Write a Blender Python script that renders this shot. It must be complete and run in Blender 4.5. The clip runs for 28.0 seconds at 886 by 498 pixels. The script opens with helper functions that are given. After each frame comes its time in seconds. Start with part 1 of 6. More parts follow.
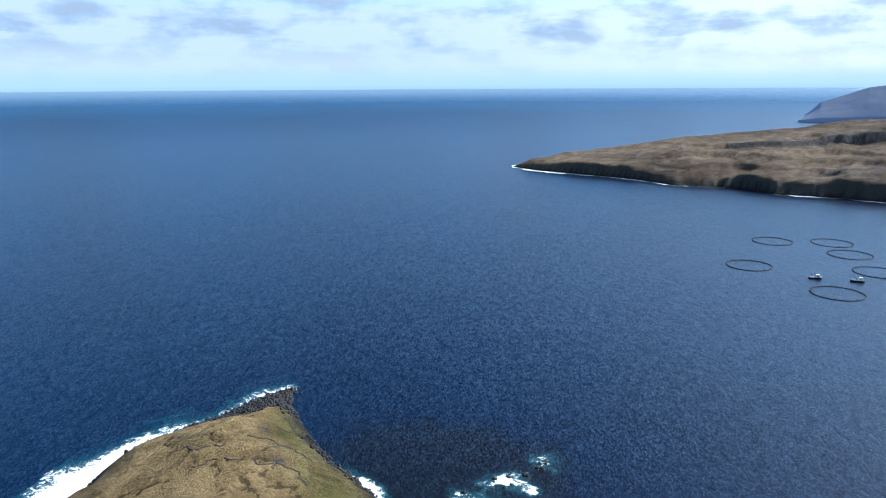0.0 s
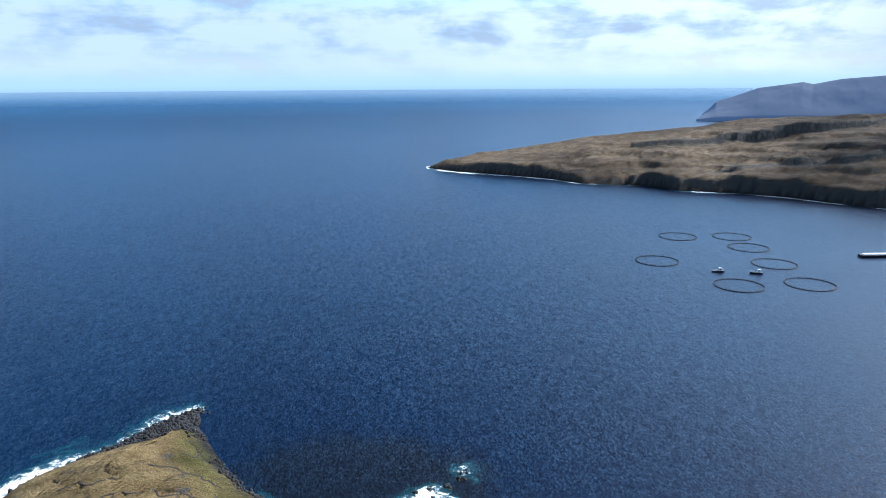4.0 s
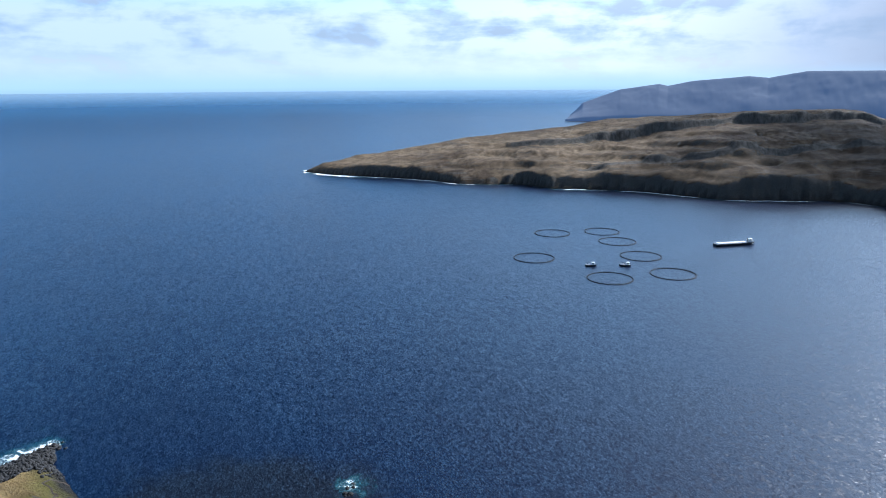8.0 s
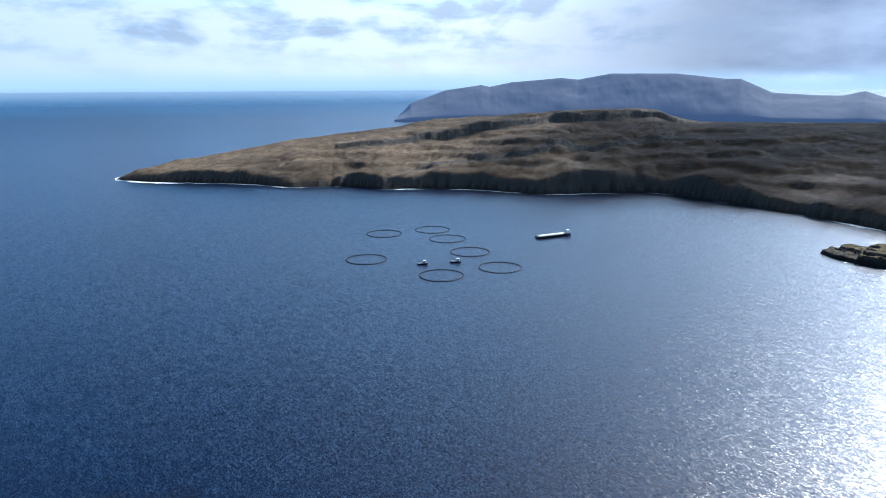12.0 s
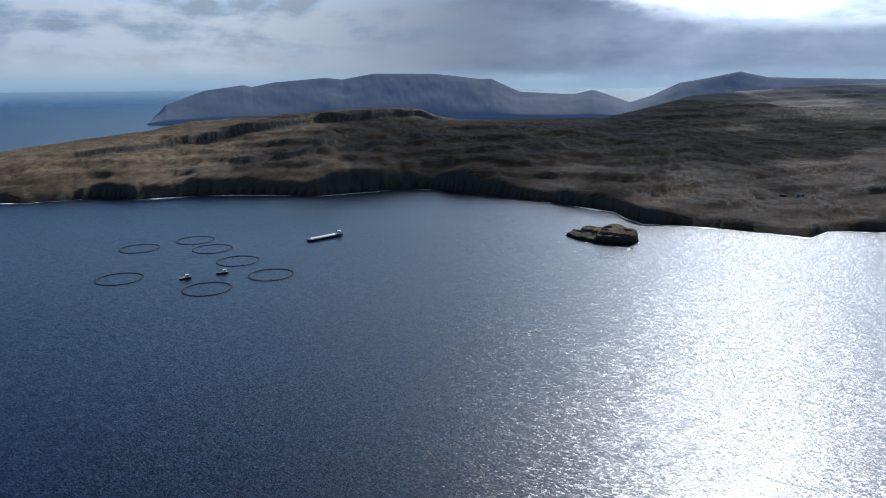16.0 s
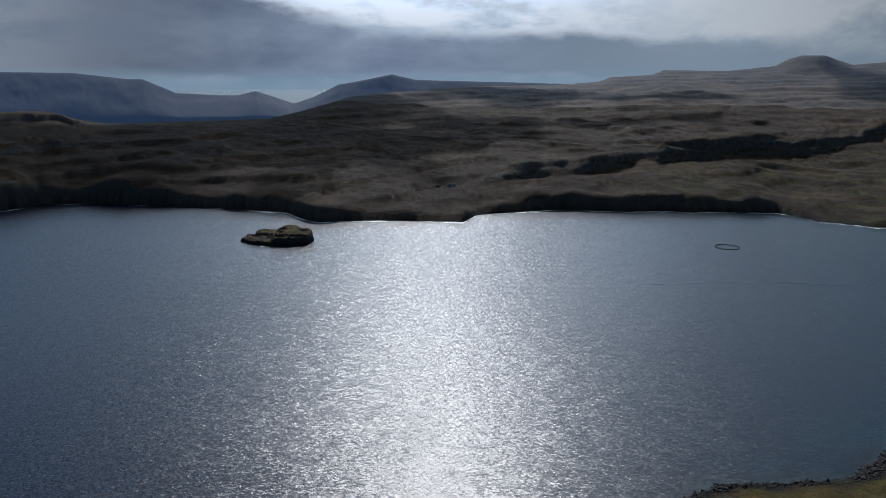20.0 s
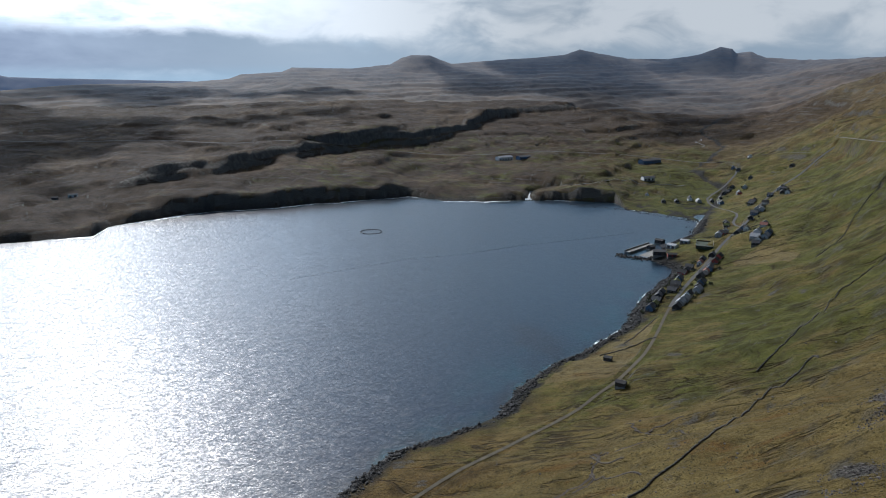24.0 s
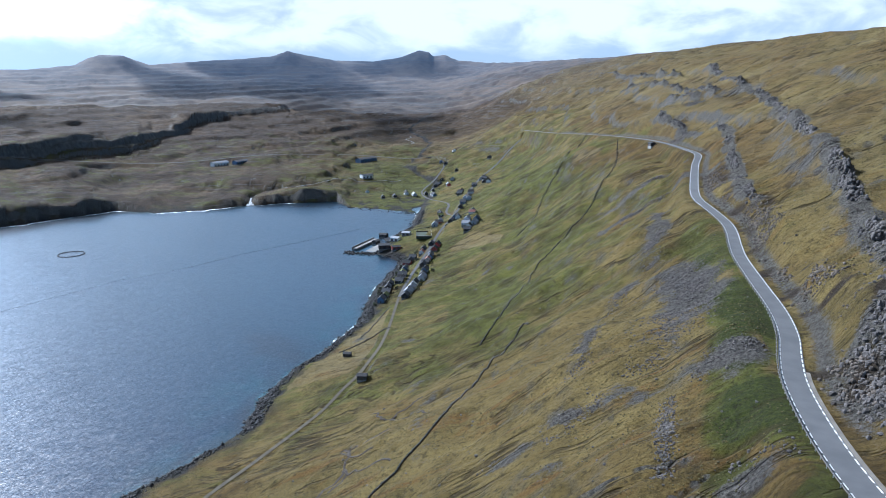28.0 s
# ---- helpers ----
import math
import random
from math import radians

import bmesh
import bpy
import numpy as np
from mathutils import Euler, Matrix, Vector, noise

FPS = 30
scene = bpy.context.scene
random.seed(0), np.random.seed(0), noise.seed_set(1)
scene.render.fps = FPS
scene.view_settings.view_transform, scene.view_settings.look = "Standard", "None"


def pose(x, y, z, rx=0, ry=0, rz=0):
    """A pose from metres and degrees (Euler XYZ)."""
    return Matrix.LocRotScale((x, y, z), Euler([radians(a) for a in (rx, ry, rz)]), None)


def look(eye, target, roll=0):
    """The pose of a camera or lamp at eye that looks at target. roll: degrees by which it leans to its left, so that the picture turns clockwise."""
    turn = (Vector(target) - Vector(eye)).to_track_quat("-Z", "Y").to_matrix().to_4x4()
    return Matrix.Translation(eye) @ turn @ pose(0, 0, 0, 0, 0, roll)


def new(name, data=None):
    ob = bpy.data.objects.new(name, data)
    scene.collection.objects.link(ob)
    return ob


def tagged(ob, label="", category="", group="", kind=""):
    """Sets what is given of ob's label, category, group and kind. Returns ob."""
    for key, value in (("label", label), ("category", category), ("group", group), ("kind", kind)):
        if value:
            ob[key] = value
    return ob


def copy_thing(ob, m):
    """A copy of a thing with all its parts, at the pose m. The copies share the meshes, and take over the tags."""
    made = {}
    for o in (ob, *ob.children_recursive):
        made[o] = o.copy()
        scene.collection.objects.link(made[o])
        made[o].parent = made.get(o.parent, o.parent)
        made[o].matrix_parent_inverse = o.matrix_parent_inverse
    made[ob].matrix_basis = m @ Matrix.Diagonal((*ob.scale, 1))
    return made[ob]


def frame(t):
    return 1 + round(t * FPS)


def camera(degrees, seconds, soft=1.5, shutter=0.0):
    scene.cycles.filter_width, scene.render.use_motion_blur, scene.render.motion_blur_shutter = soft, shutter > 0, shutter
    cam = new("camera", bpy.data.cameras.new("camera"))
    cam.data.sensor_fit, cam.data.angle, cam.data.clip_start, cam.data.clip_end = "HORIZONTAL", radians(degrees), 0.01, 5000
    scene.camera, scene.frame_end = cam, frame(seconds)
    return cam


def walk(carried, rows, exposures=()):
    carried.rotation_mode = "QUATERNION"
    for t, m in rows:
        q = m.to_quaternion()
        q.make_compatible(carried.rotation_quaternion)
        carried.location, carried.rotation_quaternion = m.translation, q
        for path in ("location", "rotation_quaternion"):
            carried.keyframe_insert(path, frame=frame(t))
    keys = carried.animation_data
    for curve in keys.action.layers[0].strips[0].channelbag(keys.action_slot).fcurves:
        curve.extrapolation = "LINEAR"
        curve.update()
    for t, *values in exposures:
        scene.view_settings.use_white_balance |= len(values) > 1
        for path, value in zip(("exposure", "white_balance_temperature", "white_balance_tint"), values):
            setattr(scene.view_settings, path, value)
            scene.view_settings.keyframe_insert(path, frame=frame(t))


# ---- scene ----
cam = camera(65.88, 28.0, 0.95)
# time, place, turn to the left, tilt, lean
ROWS = [
    (0.0, -21.90, -16.01, 180.46, -2.655, -13.553, -0.318), (0.5, -21.56, -14.72, 180.48, -3.407, -13.559, -0.274),
    (1.0, -21.21, -13.42, 180.49, -4.145, -13.576, -0.217), (1.5, -20.85, -12.12, 180.52, -4.901, -13.551, -0.247),
    (2.0, -20.48, -10.81, 180.57, -5.632, -13.513, -0.327), (2.5, -20.09, -9.52, 180.62, -6.554, -13.529, -0.366),
    (3.0, -19.69, -8.23, 180.69, -7.563, -13.503, -0.432), (3.5, -19.28, -6.98, 180.78, -8.612, -13.520, -0.374),
    (5.5, -17.50, -2.77, 181.24, -13.393, -13.500, -0.337), (6.0, -16.97, -2.03, 181.29, -14.568, -13.481, -0.303),
    (6.5, -16.42, -1.34, 181.31, -15.780, -13.461, -0.303), (7.0, -15.84, -0.72, 181.32, -17.013, -13.471, -0.292),
    (7.5, -15.21, -0.15, 181.31, -18.297, -13.461, -0.294), (8.0, -14.51, 0.37, 181.29, -19.771, -13.450, -0.366),
    (8.5, -13.74, 0.84, 181.26, -21.401, -13.469, -0.378), (9.0, -12.87, 1.26, 181.23, -23.058, -13.454, -0.398),
    (9.5, -11.93, 1.62, 181.20, -24.734, -13.458, -0.317), (10.0, -10.90, 1.92, 181.18, -26.429, -13.447, -0.288),
    (10.5, -9.81, 2.19, 181.17, -28.119, -13.439, -0.243), (11.0, -8.68, 2.43, 181.17, -29.876, -13.438, -0.254),
    (11.5, -7.52, 2.66, 181.19, -31.746, -13.454, -0.218), (12.0, -6.33, 2.87, 181.21, -33.668, -13.462, -0.231),
    (12.5, -5.12, 3.06, 181.24, -35.631, -13.452, -0.212), (14.5, 0.30, 3.49, 181.48, -44.273, -13.527, -0.320),
    (15.0, 1.71, 3.50, 181.51, -47.028, -13.521, -0.341), (15.5, 3.12, 3.50, 181.52, -49.759, -13.544, -0.348),
    (16.0, 4.54, 3.49, 181.50, -52.542, -13.568, -0.365), (16.5, 5.94, 3.47, 181.45, -55.373, -13.580, -0.428),
    (17.0, 7.31, 3.44, 181.35, -58.354, -13.582, -0.410), (17.5, 8.64, 3.40, 181.21, -61.340, -13.587, -0.412),
    (18.0, 9.93, 3.34, 181.01, -64.477, -13.593, -0.463), (18.5, 11.16, 3.27, 180.76, -67.936, -13.591, -0.422),
    (19.0, 12.34, 3.18, 180.46, -71.798, -13.564, -0.359), (19.5, 13.46, 3.10, 180.12, -75.703, -13.545, -0.246),
    (20.0, 14.51, 3.02, 179.75, -79.548, -13.531, -0.090), (20.5, 15.50, 2.94, 179.36, -83.336, -13.557, -0.294),
    (21.0, 16.42, 2.88, 178.96, -87.096, -13.598, -0.318), (21.5, 17.28, 2.83, 178.57, -90.913, -13.641, -0.475),
    (22.0, 18.09, 2.79, 178.19, -94.754, -13.667, -0.440), (22.5, 18.85, 2.76, 177.81, -98.496, -13.695, -0.401),
    (24.5, 20.81, 2.94, 176.63, -112.211, -13.821, -0.325), (25.0, 21.02, 3.01, 176.50, -115.449, -13.837, -0.391),
    (25.5, 21.18, 3.08, 176.40, -118.466, -13.842, -0.430), (26.0, 21.28, 3.13, 176.33, -121.533, -13.844, -0.456),
    (26.5, 21.32, 3.18, 176.31, -124.421, -13.848, -0.528), (27.0, 21.31, 3.23, 176.33, -127.230, -13.833, -0.474),
    (27.5, 21.27, 3.29, 176.40, -130.007, -13.831, -0.548), (28.0, 21.22, 3.36, 176.47, -132.077, -13.832, -0.576),
]
EXPOSURES = [(0.0, 0.58, 5450, 10), (9.0, 0.58, 5450, 10), (12.5, 0.5, 5500, 10), (15.0, 0.02, 5650, 10), (17.0, -0.7, 5800, 10), (18.5, -1.0, 5850, 10), (20.0, -1.05, 5850, 10), (22.0, -0.95, 6000, 10),
             (24.5, 0.05, 5900, 10), (25.5, 0.32, 5800, 10), (26.5, 0.62, 5650, 10), (28.0, 0.74, 5300, 10)]





def hover(x, y, z, turn, tilt, lean):
    return pose(x, y, z) @ pose(0, 0, 0, 0, 0, turn) @ pose(0, 0, 0, 90 + tilt) @ pose(0, 0, 0, 0, 0, lean)


walk(cam, [(t, hover(*row)) for t, *row in ROWS], EXPOSURES)

# ---- sky and sun ----
SUN_BEARING, SUN_HEIGHT = 78.5, 36.0
world = bpy.data.worlds.new("sky")
scene.world = world
world.use_nodes = True
wt = world.node_tree
wt.nodes.clear()


def node(tree, kind, inputs=(), **values):
    n = tree.nodes.new(kind)
    for key, value in values.items():
        setattr(n, key, value)
    for key, value in dict(inputs).items():
        if isinstance(value, bpy.types.NodeSocket):
            tree.links.new(value, n.inputs[key])
        else:
            n.inputs[key].default_value = value
    return n


def calc(tree, op, a, b=0.0, c=0.0, clamp=False):
    return node(tree, "ShaderNodeMath", {0: a, 1: b, 2: c}, operation=op, use_clamp=clamp).outputs[0]


def span(tree, value, a, b, to_a=0.0, to_b=1.0):
    return node(tree, "ShaderNodeMapRange", {0: value, 1: a, 2: b, 3: to_a, 4: to_b}, interpolation_type="SMOOTHSTEP").outputs[0]


def blend(tree, factor, a, b):
    n = node(tree, "ShaderNodeMix", {0: factor}, data_type="RGBA")
    for slot, value in ((6, a), (7, b)):
        if isinstance(value, bpy.types.NodeSocket):
            tree.links.new(value, n.inputs[slot])
        else:
            n.inputs[slot].default_value = (*value, 1)
    return n.outputs[2]


def noise_at(tree, vector, scale, detail=4.0, rough=0.55, distortion=0.0):
    return node(tree, "ShaderNodeTexNoise", {"Vector": vector, "Scale": scale, "Detail": detail, "Roughness": rough, "Distortion": distortion}).outputs[0]


def build_sky():
    sky = node(wt, "ShaderNodeTexSky", sky_type="NISHITA", sun_disc=False, sun_elevation=radians(SUN_HEIGHT), sun_rotation=radians(SUN_BEARING),
               air_density=1.0, dust_density=1.5, ozone_density=1.5)
    way = node(wt, "ShaderNodeTexCoord").outputs["Generated"]
    axis = node(wt, "ShaderNodeSeparateXYZ", {0: way})
    x, y, z = axis.outputs
    bearing = calc(wt, "ARCTAN2", x, y)
    deg = calc(wt, "MULTIPLY", bearing, 180 / math.pi)
    up = calc(wt, "MULTIPLY", calc(wt, "ARCSINE", z), 180 / math.pi)
    flat = node(wt, "ShaderNodeCombineXYZ", {0: calc(wt, "MULTIPLY", bearing, 9.0), 1: calc(wt, "MULTIPLY", up, 0.36)}).outputs[0]
    long = node(wt, "ShaderNodeCombineXYZ", {0: calc(wt, "MULTIPLY", bearing, 4.0), 1: calc(wt, "MULTIPLY", up, 0.5), 2: 3.0}).outputs[0]
    puffs = noise_at(wt, flat, 1.1, 7.0, 0.55, 0.15)
    streaks = noise_at(wt, long, 1.2, 6.0, 0.6, 0.2)
    clear = node(wt, "ShaderNodeVectorMath", {0: sky.outputs[0], "Scale": 0.018}, operation="SCALE").outputs[0]
    # blue veil below half height, white and bright towards the sun
    turned = calc(wt, "COSINE", calc(wt, "SUBTRACT", bearing, radians(SUN_BEARING)))
    sunward = span(wt, turned, 0.1, 1.0)
    veil = blend(wt, sunward, (0.16, 0.92, 2.0), (0.95, 1.80, 2.70))
    view = blend(wt, calc(wt, "MULTIPLY", span(wt, up, span(wt, sunward, 0.0, 1.0, 25.0, 40.0), 10.0), 0.95), clear, veil)
    # low cloud: soft grey-bottomed puffs in long rows
    white = blend(wt, sunward, (0.70, 0.79, 0.86), (0.98, 1.0, 1.03))
    soft = calc(wt, "ADD", calc(wt, "MULTIPLY", puffs, 0.7), calc(wt, "MULTIPLY", streaks, 0.3))
    cloud = blend(wt, calc(wt, "MULTIPLY", span(wt, soft, 0.44, 0.60), span(wt, up, 1.5, 4.0, 0.2, 0.9)), white, (0.40, 0.51, 0.63))
    cover = calc(wt, "MULTIPLY", span(wt, soft, 0.36, 0.60), span(wt, up, 18.0, 8.0))
    cover = calc(wt, "MAXIMUM", cover, calc(wt, "MULTIPLY", span(wt, up, 11.0, 5.0), 0.95))
    view = blend(wt, cover, view, cloud)
    # bright air round the sun
    to_sun = (math.sin(radians(SUN_BEARING)) * math.cos(radians(SUN_HEIGHT)), math.cos(radians(SUN_BEARING)) * math.cos(radians(SUN_HEIGHT)), math.sin(radians(SUN_HEIGHT)))
    near = node(wt, "ShaderNodeVectorMath", {0: way, 1: to_sun}, operation="DOT_PRODUCT").outputs["Value"]
    off = calc(wt, "ARCCOSINE", calc(wt, "MINIMUM", near, 1.0))
    glow = calc(wt, "ADD", calc(wt, "MULTIPLY", calc(wt, "EXPONENT", calc(wt, "MULTIPLY", off, -1 / radians(8.0))), 12.0), calc(wt, "MULTIPLY", calc(wt, "EXPONENT", calc(wt, "MULTIPLY", off, -1 / radians(24.0))), 1.5))
    lit = node(wt, "ShaderNodeVectorMath", {0: (1.0, 0.97, 0.93), "Scale": calc(wt, "MULTIPLY", glow, span(wt, up, 1.0, 9.0))}, operation="SCALE").outputs[0]
    view = node(wt, "ShaderNodeVectorMath", {0: view, 1: lit}, operation="ADD").outputs[0]
    # thin cloud overhead
    view = blend(wt, calc(wt, "MULTIPLY", span(wt, up, 46.0, 70.0), 0.75), view, (0.50, 0.60, 0.74))
    # heaped white cloud over the valley, with a little blue between
    heaps = noise_at(wt, node(wt, "ShaderNodeCombineXYZ", {0: calc(wt, "MULTIPLY", bearing, 11.0), 1: calc(wt, "MULTIPLY", up, 0.42), 2: 7.0}).outputs[0], 0.9, 7.0, 0.52, 0.35)
    heap = blend(wt, span(wt, heaps, 0.32, 0.56), (0.52, 0.60, 0.67), (0.86, 0.90, 0.92))
    heap = blend(wt, span(wt, calc(wt, "ADD", up, calc(wt, "MULTIPLY", calc(wt, "SUBTRACT", heaps, 0.5), 6.0)), 4.2, 1.2), heap, (0.45, 0.56, 0.66))
    valley = calc(wt, "MULTIPLY", span(wt, deg, 82.0, 104.0), span(wt, up, 20.0, 10.0))
    view = blend(wt, valley, view, heap)
    # grey bank of cloud over the hills towards the sun, paler past it
    rim = calc(wt, "ADD", up, calc(wt, "MULTIPLY", calc(wt, "SUBTRACT", puffs, 0.5), 3.0))
    top = calc(wt, "SUBTRACT", span(wt, deg, 50.0, 80.0, 8.6, 4.2), span(wt, deg, 78.0, 112.0, 0.0, 1.1))
    below = calc(wt, "SUBTRACT", top, rim)
    bank = calc(wt, "MULTIPLY", span(wt, below, -0.4, 0.9), span(wt, rim, -0.6, 0.9))
    side = calc(wt, "MULTIPLY", span(wt, deg, 30.0, 62.0), span(wt, deg, 118.0, 92.0))
    bank = calc(wt, "MULTIPLY", bank, side)
    grey = blend(wt, soft, (0.08, 0.125, 0.23), (0.60, 0.69, 0.82))
    grey = blend(wt, span(wt, deg, 74.0, 98.0), grey, (0.34, 0.42, 0.50))
    view = blend(wt, bank, view, grey)
    # the air is brightest round the sun's bearing
    view = node(wt, "ShaderNodeVectorMath", {0: view, "Scale": calc(wt, "ADD", 1.0, calc(wt, "MULTIPLY", calc(wt, "MULTIPLY", span(wt, deg, 54.0, 74.0), span(wt, deg, 118.0, 96.0)), 0.6))}, operation="SCALE").outputs[0]
    haze = calc(wt, "MULTIPLY", span(wt, up, 1.6, -0.1), 0.9)
    view = blend(wt, haze, view, (0.52, 0.74, 0.93))
    # below the horizon: colour of the haze that shows through the faded sea
    under = blend(wt, calc(wt, "MULTIPLY", span(wt, deg, 44.0, 58.0), span(wt, deg, 84.0, 72.0)), (0.11, 0.28, 0.52), (0.66, 0.74, 0.80))
    view = blend(wt, span(wt, up, 0.1, -1.6), view, under)
    wt.links.new(node(wt, "ShaderNodeBackground", {0: view, 1: 0.72}).outputs[0], node(wt, "ShaderNodeOutputWorld").inputs[0])


build_sky()
sun = new("sun", bpy.data.lights.new("sun", "SUN"))
sun.data.energy, sun.data.angle, sun.data.color = 5.0, radians(0.55), (1.0, 0.95, 0.87)
sun.matrix_world = look((0, 0, 0), (-math.sin(radians(SUN_BEARING)) * math.cos(radians(SUN_HEIGHT)), -math.cos(radians(SUN_BEARING)) * math.cos(radians(SUN_HEIGHT)),
                                    -math.sin(radians(SUN_HEIGHT))))

# ---- materials ----
def material(name, rough=0.8, metal=0.0):
    m = bpy.data.materials.new(name)
    m.use_nodes = True
    t = m.node_tree
    p = t.nodes["Principled BSDF"]
    p.inputs["Roughness"].default_value, p.inputs["Metallic"].default_value = rough, metal
    return m, t, p


def plain(name, colour, rough=0.7, metal=0.0, vary=0.18, size=2.0):
    """Paint, steel or timber with stains at two scales."""
    m, t, p = material(name, rough, metal)
    at = node(t, "ShaderNodeNewGeometry").outputs["Position"]
    big, fine = noise_at(t, at, 1 / size, 3), noise_at(t, at, 7 / size, 4)
    mix = calc(t, "ADD", calc(t, "MULTIPLY", big, 0.6), calc(t, "MULTIPLY", fine, 0.4))
    dark, light = [c * (1 - vary) for c in colour], [min(1, c * (1 + vary)) for c in colour]
    t.links.new(blend(t, span(t, mix, 0.3, 0.7), dark, light), p.inputs["Base Color"])
    t.links.new(span(t, fine, 0.2, 0.8, rough * 0.85, min(1, rough * 1.15)), p.inputs["Roughness"])
    return m


def water_material():
    m, t, p = material("sea_water", 0.16)
    at = node(t, "ShaderNodeNewGeometry").outputs["Position"]
    has = lambda name: node(t, "ShaderNodeAttribute", attribute_name=name).outputs["Fac"]
    turned = node(t, "ShaderNodeMapping", {0: at, 2: (0, 0, radians(-11.5)), 3: (1.0, 0.42, 1.0)}).outputs[0]
    patch = noise_at(t, node(t, "ShaderNodeMapping", {0: at, 3: (1, 0.5, 1)}).outputs[0], 0.004, 5, 0.6)
    gusts = noise_at(t, node(t, "ShaderNodeMapping", {0: at, 2: (0, 0, radians(35)), 3: (0.25, 1, 1)}).outputs[0], 0.012, 5, 0.65, 0.8)
    axis = node(t, "ShaderNodeSeparateXYZ", {0: at})
    out = calc(t, "SQRT", calc(t, "ADD", calc(t, "POWER", axis.outputs[0], 2.0), calc(t, "POWER", axis.outputs[1], 2.0)))
    # slopes of ripples, wind waves and a longer swell
    tilt = None
    for scale, slope, detail in ((3.2, 0.80, 2), (1.1, 0.56, 2), (0.27, 0.20, 2)):
        lean = node(t, "ShaderNodeTexNoise", {"Vector": turned, "Scale": scale, "Detail": detail, "Roughness": 0.6}).outputs["Color"]
        lean = node(t, "ShaderNodeVectorMath", {0: lean, 1: (0.5, 0.5, 0.5)}, operation="SUBTRACT").outputs[0]
        lean = node(t, "ShaderNodeVectorMath", {0: lean, 1: (slope * 1.15, slope * 1.0, 0.0)}, operation="MULTIPLY").outputs[0]
        tilt = lean if tilt is None else node(t, "ShaderNodeVectorMath", {0: tilt, 1: lean}, operation="ADD").outputs[0]
    windy = calc(t, "MULTIPLY", span(t, patch, 0.3, 0.7, 0.85, 1.15), span(t, gusts, 0.3, 0.7, 0.85, 1.15))
    sheltered = calc(t, "MULTIPLY", span(t, out, 1300.0, 4200.0, 1.0, 0.75), span(t, axis.outputs[1], 110.0, -140.0, 1.0, 0.55))
    tilt = node(t, "ShaderNodeVectorMath", {0: tilt, "Scale": calc(t, "MULTIPLY", windy, sheltered)}, operation="SCALE").outputs[0]
    tilt = node(t, "ShaderNodeVectorMath", {0: tilt, 1: (0.0, 0.0, 1.0)}, operation="ADD").outputs[0]
    t.links.new(node(t, "ShaderNodeVectorMath", {0: tilt}, operation="NORMALIZE").outputs[0], p.inputs["Normal"])
    deep = blend(t, span(t, patch, 0.3, 0.7), (0.0, 0.0038, 0.0185), (0.0, 0.0080, 0.0295))
    deep = blend(t, span(t, axis.outputs[1], 60.0, -260.0, 0.0, 0.75), deep, (0.003, 0.0135, 0.024))
    deep = blend(t, calc(t, "MULTIPLY", span(t, has("shallow"), 0.1, 1.0, 0.0, 0.45), span(t, noise_at(t, at, 0.03, 5, 0.65), 0.38, 0.62)), deep, (0.003, 0.040, 0.052))
    deep = blend(t, span(t, calc(t, "ADD", has("dark_patch"), calc(t, "MULTIPLY", calc(t, "SUBTRACT", noise_at(t, at, 0.05, 4, 0.6), 0.5), 0.8)), 0.25, 0.75), deep, (0.002, 0.004, 0.010))
    t.links.new(deep, p.inputs["Base Color"])
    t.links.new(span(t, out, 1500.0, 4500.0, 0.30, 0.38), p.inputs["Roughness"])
    # haze put in by fading the water clear, far out and to the east
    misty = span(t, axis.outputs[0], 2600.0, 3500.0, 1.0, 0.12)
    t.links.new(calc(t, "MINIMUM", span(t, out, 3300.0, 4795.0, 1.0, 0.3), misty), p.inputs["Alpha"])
    p.inputs["IOR"].default_value = 1.333
    return m


